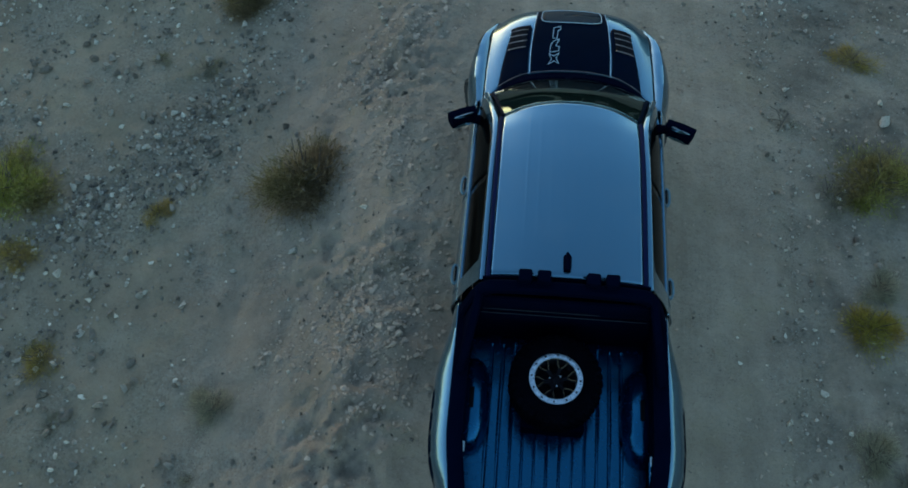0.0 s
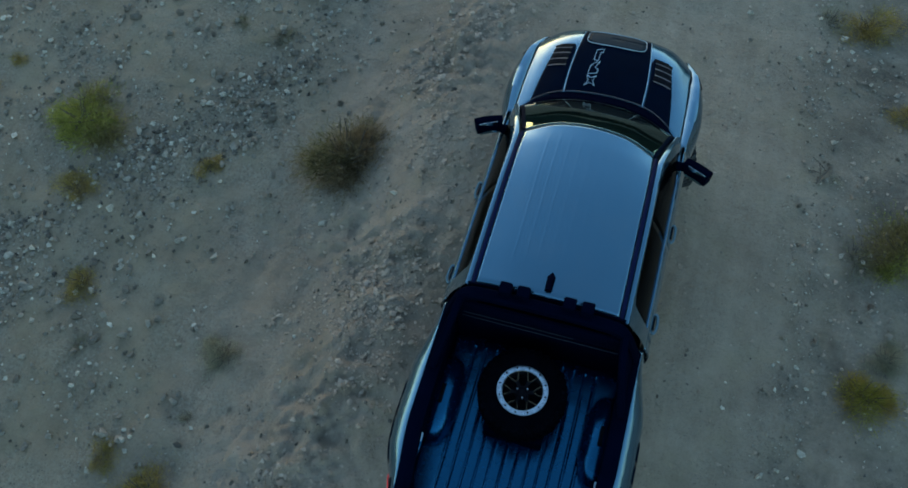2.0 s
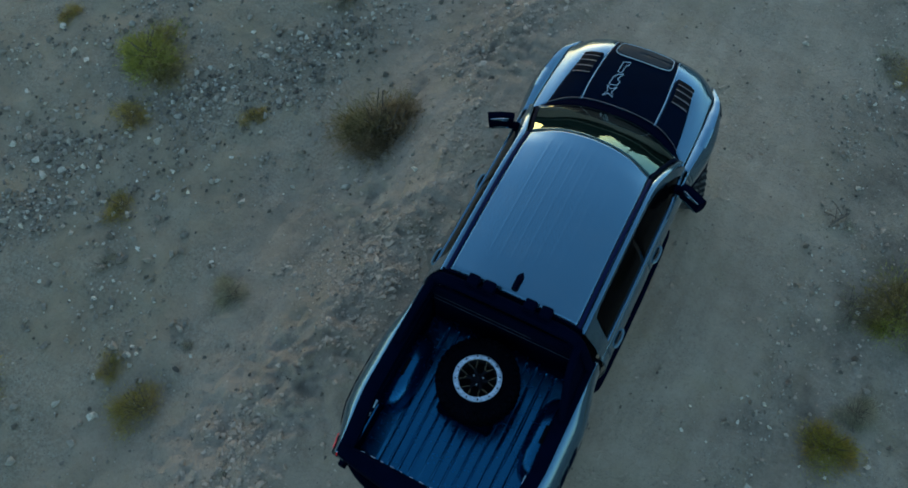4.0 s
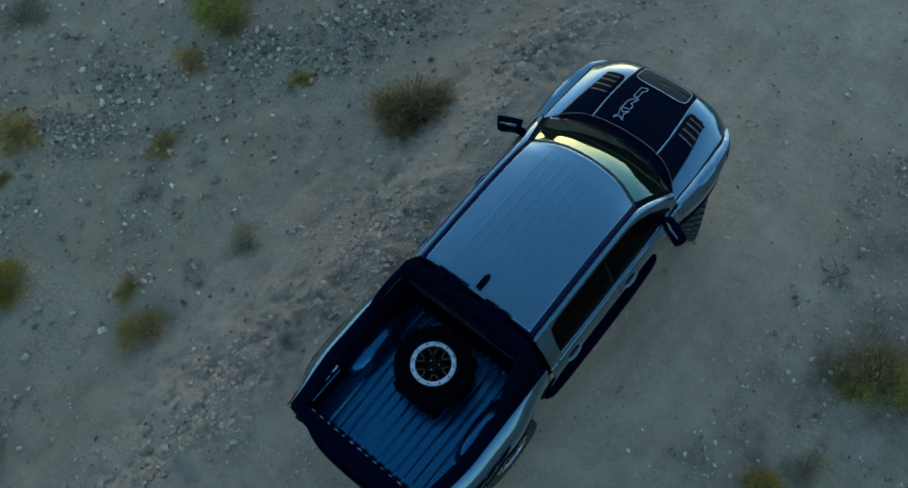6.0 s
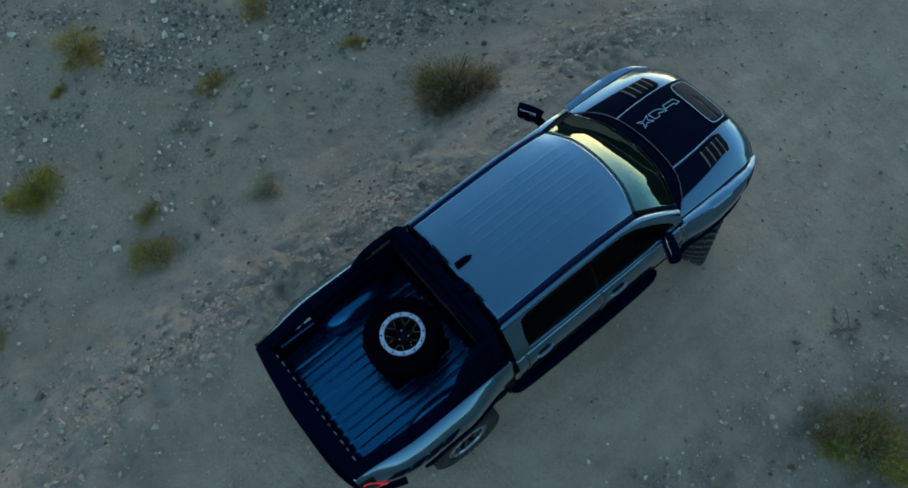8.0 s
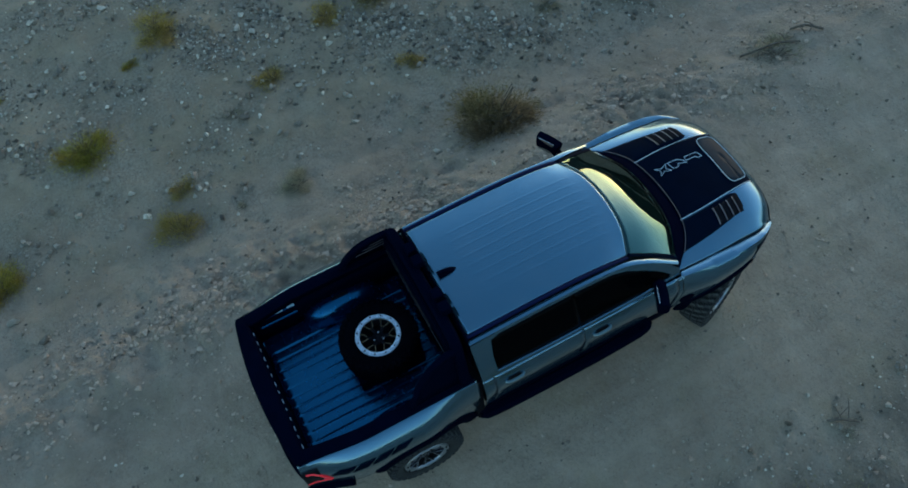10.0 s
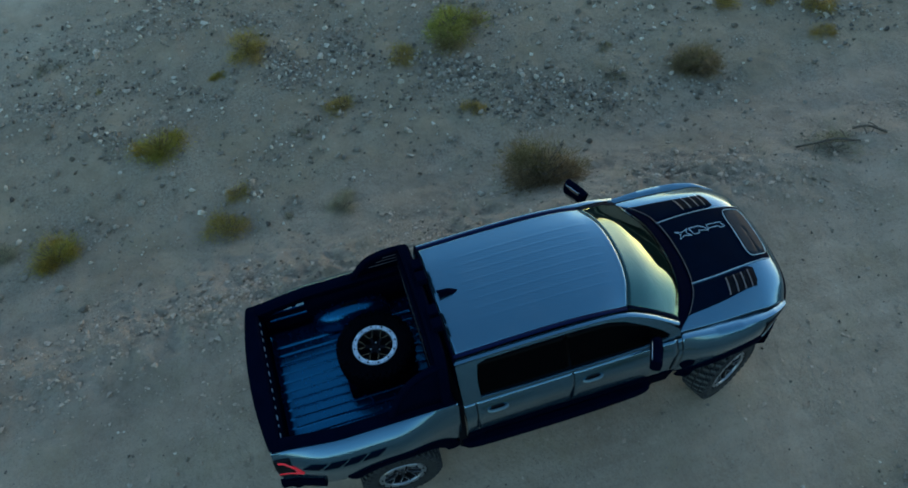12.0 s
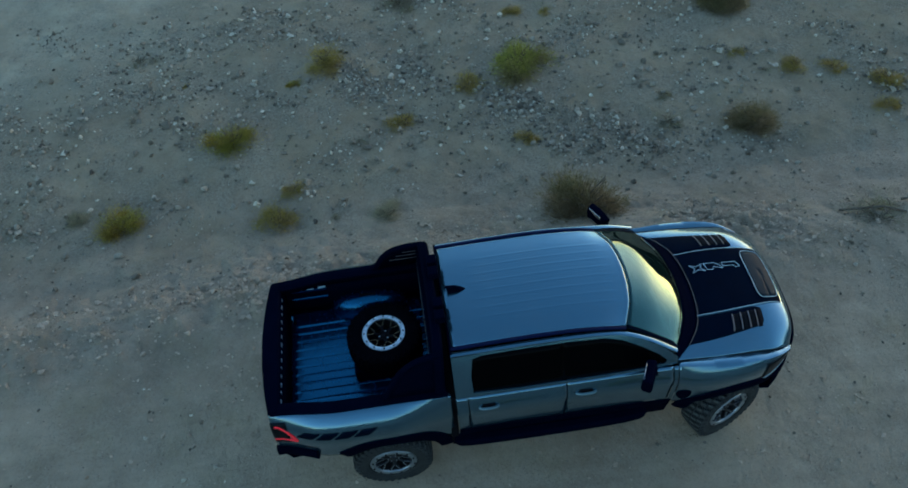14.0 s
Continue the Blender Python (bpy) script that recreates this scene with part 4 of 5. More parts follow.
for side in (-1, 1):
    edge = smooth_path([(0.715, -1.20, 1.98), (0.735, -1.38, 1.955), (0.765, -1.54, 1.88), (0.80, -1.66, 1.74), (0.83, -1.73, 1.60), (0.845, -1.77, RAIL + 0.03)], 20)
    part("buttress", sweep(bmesh.new(), edge, 0.07, 0.07, side), BLACK, bar)
    g = []
    for p in edge:
        g.append([(lerp(0.845, p.x, f), p.y, lerp(RAIL + 0.015, p.z, f)) for f in (0, 0.35, 0.7, 1)])
    panel = part("buttress_panel", sheet(bmesh.new(), g, side), BLACK, bar, solid=0.02)
    for h, y1 in ((0.42, -1.58), (0.62, -1.50), (0.80, -1.42)):
        slit = [(lerp(0.845, 0.735, h) - 0.018, y, lerp(RAIL + 0.02, 1.95, h)) for y in np.linspace(-1.27, y1, 6)]
        part("slot_edge", sweep(bmesh.new(), slit, 0.006, 0.008, side, 4), LOUVRE, panel)
for x in (-0.345, -0.19, 0.21, 0.365):
    bm = box(bmesh.new(), x - 0.055, x + 0.055, -1.18, -1.08, 2.075, 2.175)
    light = part("spot_lamp", bm, BLACK, bar, "small black square lamp", bevel=0.012)
    part("lens", box(bmesh.new(), x - 0.042, x + 0.042, -1.078, -1.074, 2.09, 2.16), LAMP, light)
    part("lamp_stalk", box(bmesh.new(), x - 0.015, x + 0.015, -1.19, -1.13, 2.03, 2.08), BLACK, light)


# ---- wheels ----
def tyre_mesh(bm, radius, width, m):
    """A chunky off-road tyre, moulded in one: four staggered rows of blocks and lugs on the shoulders."""
    h, n = width / 2, 204
    wall = [(0.245, 0.78), (0.275, 0.93), (0.30, 0.98), (0.36, 1.0), (radius - 0.075, 0.985), (radius - 0.068, 0.98), (radius - 0.035, 0.95), (radius - 0.028, 0.92)]
    rows = [(-0.91, -0.56, 0), (-0.50, -0.06, 3), (0.06, 0.50, 0), (0.56, 0.91, 3)]
    rings = []
    for k in range(n):
        prof = []
        for i, (r, f) in enumerate(wall):
            lug = 0.010 if i in (5, 6) and k % 6 < 3 else 0.0
            prof.append((r, -h * f - lug))
        for lo, hi, shift in rows:
            for f, up in ((lo - 0.015, 0), (lo, 1), ((lo + hi) / 2, 1), (hi, 1), (hi + 0.015, 0)):
                skew = int(round(2 * (f - lo) / (hi - lo))) if up else 0
                raised = up and (k + shift + skew) % 6 < 4
                prof.append((radius + (0.0 if raised else -0.024) - 0.010 * f * f, h * f))
        for i, (r, f) in reversed(list(enumerate(wall))):
            lug = 0.010 if i in (5, 6) and k % 6 < 3 else 0.0
            prof.append((r, h * f + lug))
        a = 2 * math.pi * k / n
        rings.append([bm.verts.new(m @ Vector((r * math.cos(a), r * math.sin(a), z))) for r, z in prof])
    for k in range(n):
        a, b = rings[k], rings[(k + 1) % n]
        for i in range(len(a)):
            j = (i + 1) % len(a)
            face = bm.faces.new((a[i], b[i], b[j], a[j]))
            if all((m.inverted() @ v.co).xy.length > radius - 0.014 for v in face.verts) or (i in (5, 6) and k % 6 < 2):
                face.material_index = 1


def rim_parts(parent, m, face=1, bright=ALLOY):
    """A bead-lock rim: ring with bolts, split spokes and hub; its face looks along +z of m."""
    bm = revolve(bmesh.new(), [(0.198, 0.128), (0.203, 0.142), (0.222, 0.148), (0.250, 0.142), (0.256, 0.128), (0.250, 0.112), (0.205, 0.112)], 72, True, m)
    ring = part("bead_ring", bm, bright, parent, "bright bead-lock ring")
    for k in range(12):
        bm = bmesh.new()
        turn = m @ Matrix.Rotation(2 * math.pi * (k + 0.5) / 12, 4, "Z") @ Matrix.Translation((0.229, 0, 0.150))
        bmesh.ops.create_cone(bm, cap_ends=True, segments=6, radius1=0.0105, radius2=0.009, depth=0.014, matrix=turn)
        part("ring_bolt", bm, SEAM, ring)
    bm = revolve(bmesh.new(), [(0.20, 0.12), (0.195, -0.02), (0.22, -0.13), (0.245, -0.14), (0.245, 0.11)], 48, False, m)
    part("barrel", bm, DARKALLOY, parent)
    bm = revolve(bmesh.new(), [(0.001, 0.0), (0.20, -0.03)], 32, False, m)
    part("brake_cover", bm, SEAM, parent)
    for k in range(6):
        bm = bmesh.new()
        edge = bmesh.new()
        turn = m @ Matrix.Rotation(2 * math.pi * k / 6, 4, "Z")
        for s in (-1, 1):
            p = [turn @ Vector(q) for q in ((0.05, 0.006 * s, 0.078), (0.115, 0.008 * s, 0.098), (0.150, 0.034 * s, 0.11), (0.203, 0.058 * s, 0.125))]
            sweep(bm, p, 0.022, 0.022, 1, 6)
            up = turn.to_3x3() @ Vector((0, 0, 0.013))
            sweep(edge, [q + up for q in p[1:]], 0.006, 0.004, 1, 4)
        spoke = part("spoke", bm, SEAM if face > 1 else DARKALLOY, parent)
        part("spoke_edge", edge, GOLD if bright is ALLOY and face > 1 else bright, spoke)
    bm = revolve(bmesh.new(), [(0.001, 0.098), (0.03, 0.096), (0.036, 0.085), (0.075, 0.078), (0.08, 0.04)], 24, False, m)
    part("hub", bm, SEAM if face > 1 else DARKALLOY, parent)
    for k in range(6):
        turn = m @ Matrix.Rotation(2 * math.pi * (k + 0.5) / 6, 4, "Z") @ Matrix.Translation((0.058, 0, 0.086))
        bm = bmesh.new()
        bmesh.ops.create_cone(bm, cap_ends=True, segments=6, radius1=0.010, radius2=0.008, depth=0.02, matrix=turn)
        part("wheel_nut", bm, METAL if k % 2 == 0 or face == 1 else SEAM, parent)


for x, y in ((0.880, AXLE - 0.05), (0.885, -AXLE + 0.02), (-0.880, AXLE - 0.05), (-0.885, -AXLE + 0.02)):
    m = Matrix.Translation((x, y, HUB + (0.012 if y > 0 else 0.0))) @ Matrix.Rotation(radians(22 * (y > 0)), 4, "Z") @ Matrix.Rotation(radians(90 if x > 0 else -90), 4, "Y") @ Matrix.Rotation(radians(17 * (y > 0)), 4, "Z")
    bm = bmesh.new()
    tyre_mesh(bm, 0.430, 0.305, m)
    wheel = part("wheel", bm, DUSTY, truck, "dusty off-road wheel", smooth=False)
    wheel.data.materials.append(LUG)
    rim_parts(wheel, m @ Matrix.Scale(0.98, 4), 1, GREYALLOY)

# spare wheel lying in the bed
spare = thing("spare_wheel", "black off-road spare wheel with bright rim ring lying in load bed", "wheel", (-0.043, -1.735, 1.323))
spare.scale = (0.91, 0.91, 0.91)
spare.rotation_euler = (0, ROLL, YAW)
m = Matrix.Rotation(radians(12), 4, "Z")
bm = bmesh.new()
tyre_mesh(bm, TYRE_R, 0.325, m)
spare_tyre = part("tyre", bm, RUBBER, spare, "black chunky tyre", smooth=False)
spare_tyre.data.materials.append(RUBBER)
rim_parts(spare, m, 2)
bm = bmesh.new()
box(bm, -0.30, 0.30, -0.40, 0.38, (FLOOR + 0.005 - 1.322) / 0.91, -0.155)
part("wheel_carrier", bm, BLACK, spare, "black wheel carrier", bevel=0.01)


# ---- shrubs ----
def shrub_mesh(seed, blades, upright, droop, spread=0.55):
    """Foliage of one shrub of unit radius: many thin blades on short sprays, with an uneven outline."""
    rnd = random.Random(seed)
    verts, faces = [], []
    lobes = [(rnd.uniform(-spread, spread), rnd.uniform(-spread, spread), rnd.uniform(0.28, 0.68), rnd.uniform(0.55, 1.15)) for _ in range(8)]
    lobes.append((0.0, 0.0, 0.6, 0.9))
    for _ in range(blades):
        lx, ly, lr, tall = rnd.choice(lobes)
        a, e = rnd.uniform(0, 2 * math.pi), math.asin(rnd.uniform(0.0, 1.0))
        r = lr * rnd.uniform(0.15, 1.0) ** 0.6
        if math.sin(7 * a + 9 * e + lx * 40) > 0.55 and r > 0.45 * lr:
            r *= 0.6
        base = Vector((lx + r * math.cos(a) * math.cos(e), ly + r * math.sin(a) * math.cos(e), 0.03 + upright * tall * r * math.sin(e)))
        out = (base - Vector((lx * 0.5, ly * 0.5, -0.25))).normalized()
        d = (out + Vector((rnd.gauss(0, 0.45), rnd.gauss(0, 0.45), rnd.gauss(0, 0.35)))).normalized()
        length, w = rnd.uniform(0.05, 0.18), rnd.uniform(0.0040, 0.0090)
        if rnd.random() < 0.30:
            base = base * rnd.uniform(1.02, 1.38)
            w *= 0.6
        across = d.cross(Vector((rnd.gauss(0, 1), rnd.gauss(0, 1), rnd.gauss(0, 1)))).normalized() * w
        tip = base + d * length + Vector((0, 0, -droop * length))
        i = len(verts)
        verts += [base - across, base + across, tip]
        faces.append((i, i + 1, i + 2))
        side_tip = base + d * length * 0.5
        q = side_tip + (d + across.normalized() * 0.9).normalized() * length * 0.5
        verts += [side_tip - across * 0.7, side_tip + d * w * 2, q]
        faces.append((i + 3, i + 4, i + 5))
    me = bpy.data.meshes.new("crown")
    me.from_pydata(verts, [], faces)
    return me


def stem_mesh(seed):
    rnd = random.Random(seed)
    bm = bmesh.new()
    for _ in range(26):
        a, e = rnd.uniform(0, 2 * math.pi), rnd.uniform(0.15, 1.2)
        d = Vector((math.cos(a) * math.cos(e), math.sin(a) * math.cos(e), math.sin(e)))
        r = rnd.uniform(0.4, 0.75)
        mid = d * r * 0.5 + Vector((rnd.gauss(0, 0.06), rnd.gauss(0, 0.06), 0.02))
        sweep(bm, [Vector((0, 0, -0.06)), mid, d * r], 0.014, 0.014, 1, 4)
    me = bpy.data.meshes.new("branch")
    bm.to_mesh(me)
    bm.free()
    me.materials.append(TWIG)
    return me


STEMS = [stem_mesh(k) for k in range(3)]
CROWNS = {}
for name, blades, upright in (("olive", 11000, 0.75), ("yellow", 4600, 0.85), ("straw", 5600, 0.7), ("green", 7400, 0.8), ("mixed", 8200, 0.8), ("grey", 2300, 0.55)):
    CROWNS[name] = []
    for k in range(3):
        me = shrub_mesh(100 * k + len(name), blades, upright, 0.15, 0.40 if name == "olive" else 0.55)
        me.materials.append(LEAVES[name])
        CROWNS[name].append(me)
SHRUB_WORDS = {
    "olive": "dense olive brown desert shrub on gravel",
    "yellow": "small yellowish desert bush on stony ground",
    "straw": "dry straw coloured desert tuft on dirt",
    "green": "bright yellow green desert shrub beside the track",
    "mixed": "dense yellow green and brown desert shrub",
    "grey": "low sparse grey green desert weed",
}
# x, y, radius, height factor
SHRUBS = []
for spot in (
    (-3.30, 1.30, 0.68, 0.95),
    (-4.78, 4.42, 0.46, 0.9),
    (-8.29, 5.21, 0.55, 0.9),
):
    SHRUBS.append((*spot, "olive"))
for spot in (
    (-3.98, -3.40, 0.35, 0.9),
    (-4.60, -3.17, 0.20, 0.9),
    (-7.88, -2.58, 0.43, 0.9),
    (-5.95, -1.29, 0.27, 0.9),
    (-6.72, -0.05, 0.29, 0.9),
    (-5.12, 0.74, 0.20, 0.9),
    (-6.18, 5.73, 0.26, 0.8),
    (-5.99, 6.38, 0.25, 0.8),
    (-6.71, 4.87, 0.18, 0.7),
    (-5.52, 7.11, 0.30, 0.9),
    (-4.83, 6.79, 0.23, 0.8),
    (-8.81, 1.78, 0.16, 0.8),
    (-9.01, 1.11, 0.22, 0.8),
    (3.52, 3.43, 0.30, 0.6),
    (2.95, 5.01, 0.40, 0.8),
):
    SHRUBS.append((*spot, "yellow"))
for spot in (
    (-3.75, -1.66, 0.30, 0.8),
    (-4.67, -6.69, 0.22, 0.8),
    (-3.85, -2.49, 0.14, 0.6),
    (3.34, 0.10, 0.25, 0.7),
    (3.05, -1.75, 0.28, 0.7),
    (2.63, 2.22, 0.11, 0.6),
):
    SHRUBS.append((*spot, "straw"))
for spot in (
    (-6.05, -4.25, 0.42, 0.9),
    (-4.30, -5.90, 0.38, 0.9),
    (-7.45, -3.15, 0.15, 0.8),
    (-7.89, -5.22, 0.10, 0.8),
    (3.22, -0.38, 0.31, 0.95),
):
    SHRUBS.append((*spot, "green"))
for spot in (
    (-7.15, 0.95, 0.58, 0.9),
    (3.52, 1.38, 0.50, 1.0),
):
    SHRUBS.append((*spot, "mixed"))
for spot in (
    (-5.83, 3.25, 0.18, 0.7),
    (-5.12, 3.14, 0.25, 0.7),
    (-6.15, 5.19, 0.15, 0.7),
    (-9.83, -1.09, 0.48, 0.8),
    (-8.90, -6.23, 0.32, 0.5),
    (-2.08, 5.20, 0.46, 0.45),
    (-5.58, -2.09, 0.20, 0.6),
    (-2.35, -3.57, 0.14, 0.5),
    (2.45, 5.07, 0.30, 0.5),
    (2.98, 1.22, 0.36, 0.45),
    (3.36, -1.27, 0.12, 0.6),
    (3.30, -1.95, 0.22, 0.6),
    (3.40, 0.42, 0.10, 0.7),
):
    SHRUBS.append((*spot, "grey"))
for k, (x, y, r, high, kind) in enumerate(SHRUBS):
    bush = thing("shrub", SHRUB_WORDS[kind], "shrub", (x, y, on_ground(x, y) - 0.02), "desert shrubs")
    bush.scale = (1.16 * r, 1.16 * r, r * high * 1.25)
    bush.rotation_euler = (0, 0, k * 2.399)
    for name, me in (("branch", STEMS[k % 3]), ("crown", CROWNS[kind][k % 3])):
        ob = new(name, me)
        ob.parent = bush


def dead_branch(points, thick):
    """A bleached fallen branch with a few side twigs."""
    rnd = random.Random(int(points[0][1] * 100))
    bm = bmesh.new()
    path = smooth_path([(x, y, on_ground(x, y) + h) for x, y, h in points], 10)
    sweep(bm, path, thick, thick * 0.9, 1, 8)
    ob = part("dead_branch", bm, TWIG, None)
    for i in (3, 5, 7, 8):
        d = Vector((rnd.uniform(-0.2, 0.2), rnd.uniform(-0.2, 0.2), rnd.uniform(0.0, 0.06)))
        part("twig", sweep(bmesh.new(), [path[i], path[i] + d * 0.6 + Vector((0, 0, 0.02)), path[i] + d], thick * 0.4, thick * 0.4, 1, 5), TWIG, ob)
    tagged(ob, "dry grey fallen branch lying on the dirt", "branch", "fallen branches")


for line, thick in (
    ([(-2.36, 4.75, 0.03), (-2.30, 5.05, 0.07), (-2.24, 5.30, 0.06), (-2.12, 5.60, 0.03)], 0.030),
    ([(-2.45, 5.72, 0.03), (-2.33, 5.86, 0.07), (-2.15, 6.05, 0.02)], 0.034),
    ([(2.46, 2.12, 0.02), (2.53, 2.25, 0.05), (2.62, 2.42, 0.02)], 0.022),
):
    dead_branch(line, thick)


# ---- stones ----
def stone_mesh(seed, flat):
    rnd = random.Random(seed)
    bm = bmesh.new()
    for _ in range(22):
        d = Vector((rnd.gauss(0, 1), rnd.gauss(0, 1), rnd.gauss(0, 1))).normalized() * rnd.uniform(0.72, 1.2)
        bm.verts.new((d.x, d.y * 0.75, d.z * flat))
    bmesh.ops.convex_hull(bm, input=bm.verts)
    me = bpy.data.meshes.new("stone")
    bm.to_mesh(me)
    bm.free()
    return me


PALE = [stone_mesh(k, 0.75) for k in range(10)]
DARK = [stone_mesh(20 + k, 0.7) for k in range(2)]
for me in PALE:
    me.materials.append(STONE)
for me in DARK:
    me.materials.append(DARKSTONE)


def stone(x, y, r, dark=False, turn=0.0):
    ob = new("stone", random.choice(DARK if dark else PALE))
    ob.location = (x, y, on_ground(x, y) + r * 0.28)
    ob.scale = (r, r * random.uniform(0.75, 1.1), r * random.uniform(0.7, 1.0))
    ob.rotation_euler = (random.uniform(-0.3, 0.3), random.uniform(-0.3, 0.3), turn or random.uniform(0, 6.28))
    tagged(ob, "dark grey stone lying on the dirt" if dark else "pale angular stone lying on the gravel", "stone", "loose stones")


for x, y, r in ((-4.06, -6.34, 0.067), (-6.97, -6.08, 0.065), (-6.08, -5.9, 0.062), (-7.89, -5.87, 0.057), (-3.68, -5.8, 0.092), (-5.66, -5.78, 0.051), (-6.27, -5.66, 0.063), (-3.15, -5.46, 0.079), (-4.93, -5.45, 0.058), (-6.69, -5.43, 0.127), (-4.63, -5.3, 0.048), (-6.13, -5.19, 0.051), (-4.6, -5.01, 0.057), (-5.24, -4.98, 0.078), (-4.95, -4.62, 0.067), (-7.89, -4.31, 0.067), (-7.99, -4.22, 0.089), (-7.64, -3.95, 0.065), (-4.91, -3.84, 0.066), (-9.28, -3.34, 0.083), (-3.81, -3.01, 0.035), (-7.43, -2.91, 0.075), (-7.13, -2.9, 0.063), (-6.06, -2.63, 0.05), (-4.11, -2.36, 0.062), (-4.24, -2.34, 0.055), (-4.88, -1.98, 0.05), (-5.41, -1.92, 0.087), (-4.89, -1.25, 0.065), (-5.59, -0.95, 0.06)):
    stone(x, y, r)
for x, y, r in ((-7.26, -0.94, 0.063), (-1.82, -0.72, 0.031), (-5.04, -0.41, 0.066), (1.37, -0.4, 0.026), (-3.16, -0.38, 0.028), (-3.99, 0.02, 0.044), (-4.62, 0.22, 0.053), (-6.11, 0.25, 0.06), (3.38, 0.36, 0.05), (-4.17, 0.54, 0.06), (3.18, 0.67, 0.05), (-6.15, 0.84, 0.057), (-4.23, 0.84, 0.055), (-4.71, 1.27, 0.056), (-5.24, 1.44, 0.065), (-5.06, 1.5, 0.04), (-6.75, 1.7, 0.035), (-5.58, 1.72, 0.069), (2.3, 1.74, 0.044), (-7.16, 1.77, 0.062), (-5.48, 1.94, 0.067), (-7.24, 2.06, 0.054), (-7.13, 2.18, 0.045), (-5.67, 2.2, 0.059), (-4.61, 2.22, 0.057), (-5.79, 2.26, 0.061), (-5.52, 2.31, 0.07), (-4.87, 2.32, 0.058), (-5.37, 2.32, 0.059), (-6.9, 2.35, 0.054)):
    stone(x, y, r)
for x, y, r in ((3.74, 2.36, 0.095), (-4.99, 2.37, 0.068), (-6.52, 2.46, 0.044), (-5.5, 2.64, 0.034), (-6.19, 2.84, 0.045), (-6.1, 2.93, 0.053), (-7.41, 2.94, 0.094), (-6.38, 2.94, 0.063), (-5.24, 2.96, 0.043), (-4.45, 3.01, 0.034), (-6.25, 3.03, 0.074), (-7.66, 3.07, 0.057), (-6.55, 3.08, 0.073), (-4.55, 3.12, 0.048), (-6.78, 3.19, 0.076), (-7.75, 3.57, 0.049), (-4.42, 3.57, 0.052), (-4.67, 3.59, 0.044), (-5.01, 3.66, 0.045), (-6.15, 3.67, 0.046), (-4.55, 3.67, 0.049), (-3.53, 3.79, 0.037), (-5.9, 3.86, 0.042), (-4.12, 4.15, 0.063), (-5.92, 4.18, 0.047), (-4.2, 4.25, 0.059), (-4.2, 4.59, 0.06), (-6.31, 4.62, 0.055), (-5.96, 4.79, 0.065), (-5.22, 5.08, 0.053)):
    stone(x, y, r)
for x, y, r in ((-3.83, -2.81, 0.075), (-2.10, 2.38, 0.065)):
    stone(x, y, r, True)
rnd = random.Random(5)
made = 0
while made < 170:
    x, y = rnd.uniform(-10.5, -3.2), rnd.uniform(-9.3, 9.2)
    if noise.noise(Vector((x * 0.5, y * 0.5, 3))) + rnd.uniform(-0.5, 0.5) + 0.25 < 0:
        continue
    stone(x, y, rnd.choice((0.03, 0.035, 0.04, 0.05, 0.06, 0.07)), rnd.random() < 0.08)
    made += 1

for _ in range(46):
    stone(rnd.uniform(2.5, 4.4), rnd.uniform(-5, 7), rnd.choice((0.018, 0.022, 0.026, 0.03, 0.038)), rnd.random() < 0.4)


def scatter(name, label, material, spots, sizes, flat, seed):
    """Many small lumps as one object."""
    rnd = random.Random(seed)
    shapes = []
    for k in range(9):
        bm = bmesh.new()
        for _ in range(11):
            bm.verts.new(Vector((rnd.gauss(0, 1), rnd.gauss(0, 1), rnd.gauss(0, 1))).normalized() * rnd.uniform(0.75, 1.2))
        bmesh.ops.convex_hull(bm, input=bm.verts)
        bm.verts.index_update()
        co = np.array([v.co for v in bm.verts]) * (1, 0.75, flat)
        shapes.append((co, np.array([[v.index for v in f.verts] for f in bm.faces])))
        bm.free()
    xy = np.array(spots)
    z = ground_height(xy[:, 0], xy[:, 1])
    out_v, out_f, count = [], [], 0
    for (x, y), zz, s in zip(xy, z, sizes):
        co, fs = shapes[rnd.randrange(9)]
        a = rnd.uniform(0, 6.28)
        c, sn = math.cos(a), math.sin(a)
        q = co * s
        out_v.append(np.stack([q[:, 0] * c - q[:, 1] * sn + x, q[:, 0] * sn + q[:, 1] * c + y, q[:, 2] + zz + s * 0.28], 1))
        out_f.append(fs + count)
        count += len(co)
    me = bpy.data.meshes.new(name)
    me.from_pydata(np.concatenate(out_v), [], np.concatenate(out_f))
    me.materials.append(material)
    tagged(new(name, me), label, name, kind="stuff")


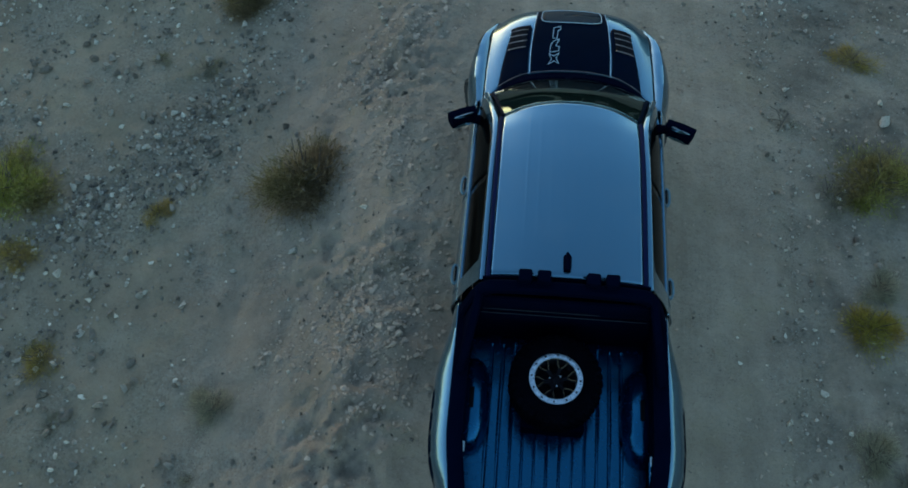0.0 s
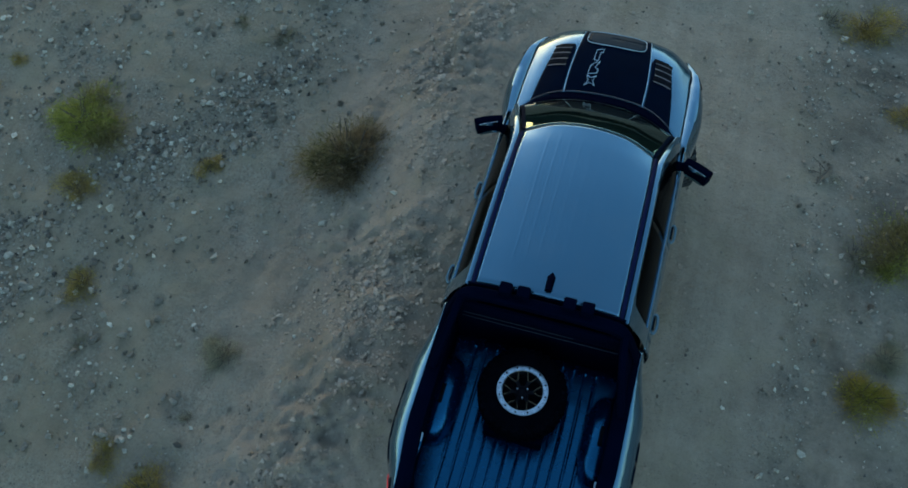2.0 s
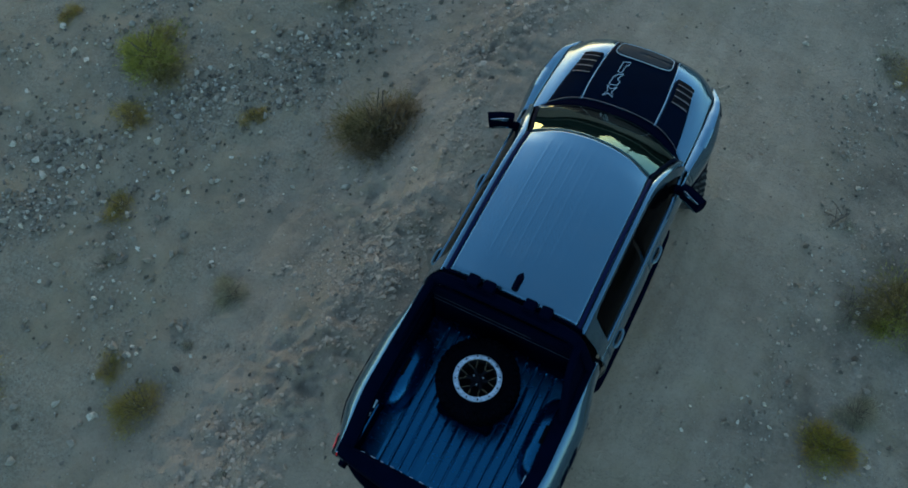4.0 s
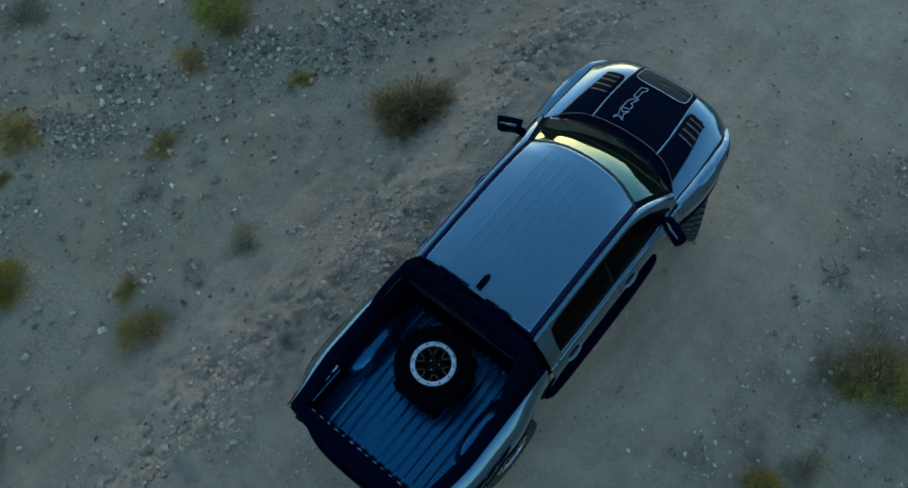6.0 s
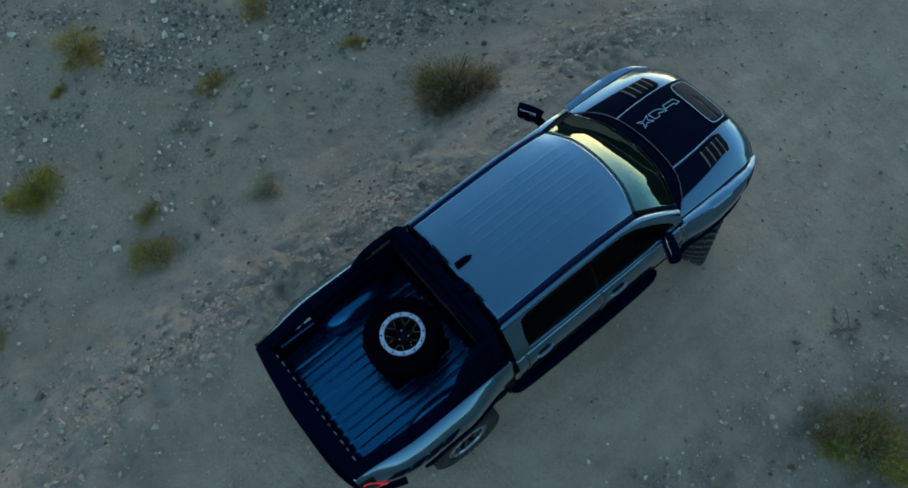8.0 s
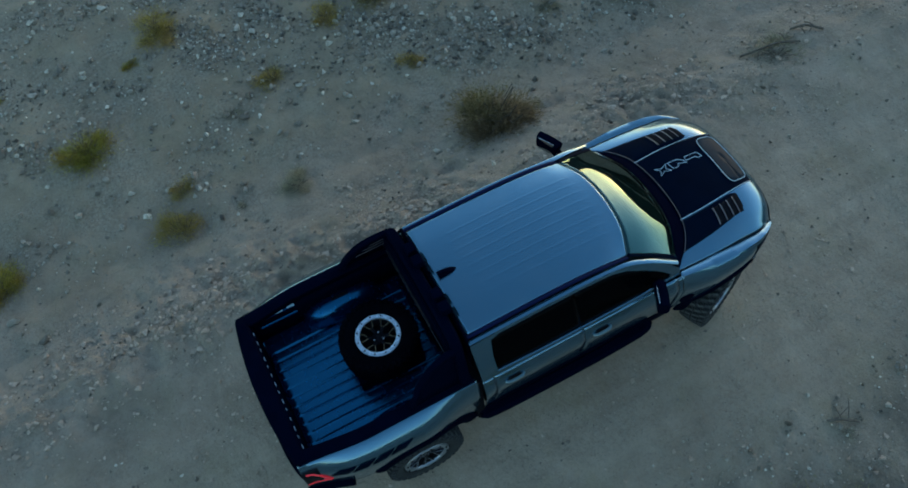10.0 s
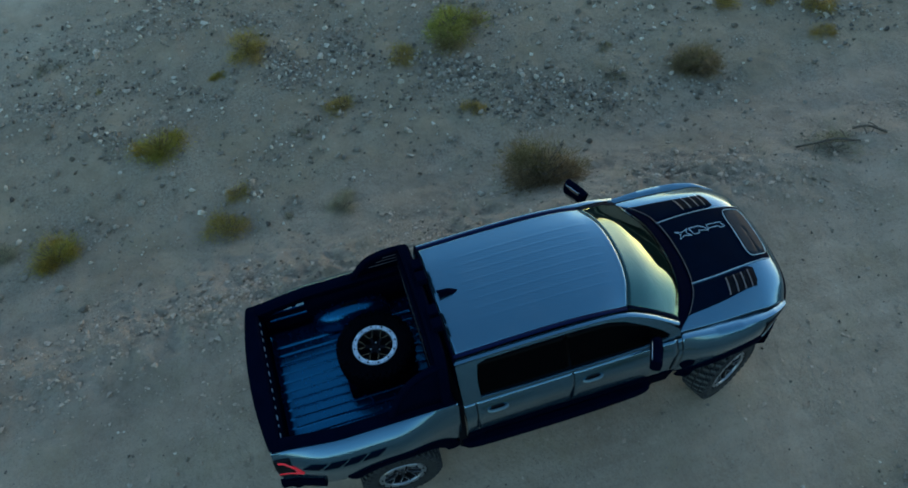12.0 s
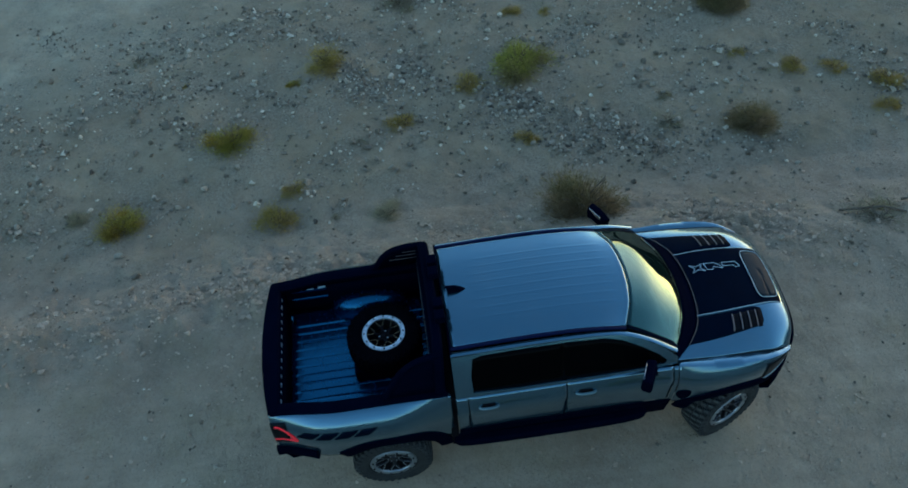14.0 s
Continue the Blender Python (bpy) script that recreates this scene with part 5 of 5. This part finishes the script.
def gravel_and_clods():
    """Loose gravel and lumps of dirt too small to pick up one by one."""
    rnd = random.Random(9)
    xy, size, dark_xy, dark_size = [], [], [], []
    while len(xy) < 7000:
        x, y = rnd.uniform(-11.0, 4.6), rnd.uniform(-9.5, 9.5)
        left = 1.0 if x < -4.3 else (0.40 if x < -3.0 else (0.30 if x < -1.6 else (0.20 if x < 2.1 else 0.6)))
        patchy = max(0.04, 0.12 + 1.9 * noise.noise(Vector((x * 0.6, y * 0.6, 7))))
        if rnd.random() > left * patchy or math.hypot(x - WASH[0], y - WASH[1]) < rnd.uniform(3.2, 6.2):
            continue
        xy.append((x, y))
        size.append(min(0.085, 0.008 + rnd.expovariate(1 / 0.016)) * (1.0 if left == 1.0 else 0.65))
    for k in range(64):
        f = rnd.random()
        if k < 15:
            cx, cy = lerp(-4.3, -6.4, f) + rnd.gauss(0, 0.2), lerp(3.4, -0.6, f) + rnd.gauss(0, 0.3)
        elif k < 24:
            cx, cy = lerp(-5.8, -7.6, f) + rnd.gauss(0, 0.25), lerp(1.6, -2.8, f) + rnd.gauss(0, 0.4)
        else:
            cx, cy = rnd.uniform(-10.5, -4.6), rnd.uniform(-9.3, 9)
        wide = rnd.uniform(0.20, 0.62)
        tilt, thin = rnd.uniform(0.5, 1.3), rnd.uniform(0.25, 0.7)
        for _ in range(rnd.randrange(50, 150)):
            u, v = rnd.gauss(0, wide * 1.4), rnd.gauss(0, wide * thin)
            spot = (cx + u * math.cos(tilt) - v * math.sin(tilt), cy + u * math.sin(tilt) + v * math.cos(tilt))
            wide_stone = min(0.075, 0.010 + rnd.expovariate(1 / 0.0135))
            if rnd.random() < 0.24:
                dark_xy.append(spot)
                dark_size.append(min(0.05, wide_stone))
            else:
                xy.append(spot)
                size.append(wide_stone)
    for _ in range(850):
        xy.append((rnd.uniform(-10.8, -3.9), rnd.uniform(-9.3, 4.5)))
        size.append(rnd.choice((0.016, 0.02, 0.024, 0.03, 0.038, 0.046)))
    for k in range(1500):
        xy.append((rnd.gauss(2.42, 0.14) if k % 2 else rnd.uniform(2.3, 4.4), rnd.uniform(-5.5, 6.5)))
        size.append(0.006 + min(0.034, rnd.expovariate(1 / 0.009)))
    scatter("gravel", "loose grey and pale pebbles scattered over the dirt", STONE, xy, size, 0.8, 1)
    xy, size = [], []
    while len(xy) < 5200:
        x, y = rnd.gauss(-2.25, 0.5), rnd.uniform(-8.5, 9.0)
        if (y > 3 or y < -4) and rnd.random() < 0.6:
            continue
        if rnd.random() > max(0.08, 0.45 + 1.2 * noise.noise(Vector((x * 0.9, y * 0.7, 17)))):
            continue
        xy.append((x, y))
        size.append(min(0.06, 0.010 + rnd.expovariate(1 / 0.011)))
    for _ in range(9000):
        x, y = rnd.uniform(-1.4, 4.6), rnd.uniform(-9.4, 9.4)
        if rnd.random() < max(0.06, 0.35 + 1.2 * noise.noise(Vector((x * 0.8, y * 0.5, 27)))):
            xy.append((x, y))
            size.append(min(0.04, 0.008 + rnd.expovariate(1 / 0.008)))
    scatter("clods", "crumbled lumps of tan dirt along the ridge", CLOD, xy, size, 0.45, 2)
    xy, size = [], []
    while len(xy) < 3400:
        x, y = rnd.uniform(-10, 4.6), rnd.uniform(-7.2, 9.2)
        if x > -1.6 and rnd.random() < 0.62:
            continue
        if x < -3.5 and rnd.random() > max(0.1, 0.3 + 1.4 * noise.noise(Vector((x * 0.7, y * 0.7, 7)))):
            continue
        xy.append((x, y))
        size.append(min(0.03, 0.006 + rnd.expovariate(1 / 0.006)))
    xy, size = xy + dark_xy, size + dark_size
    scatter("dark_gravel", "small dark grey pebbles on the dirt", DARKSTONE, xy, size, 0.8, 3)


gravel_and_clods()
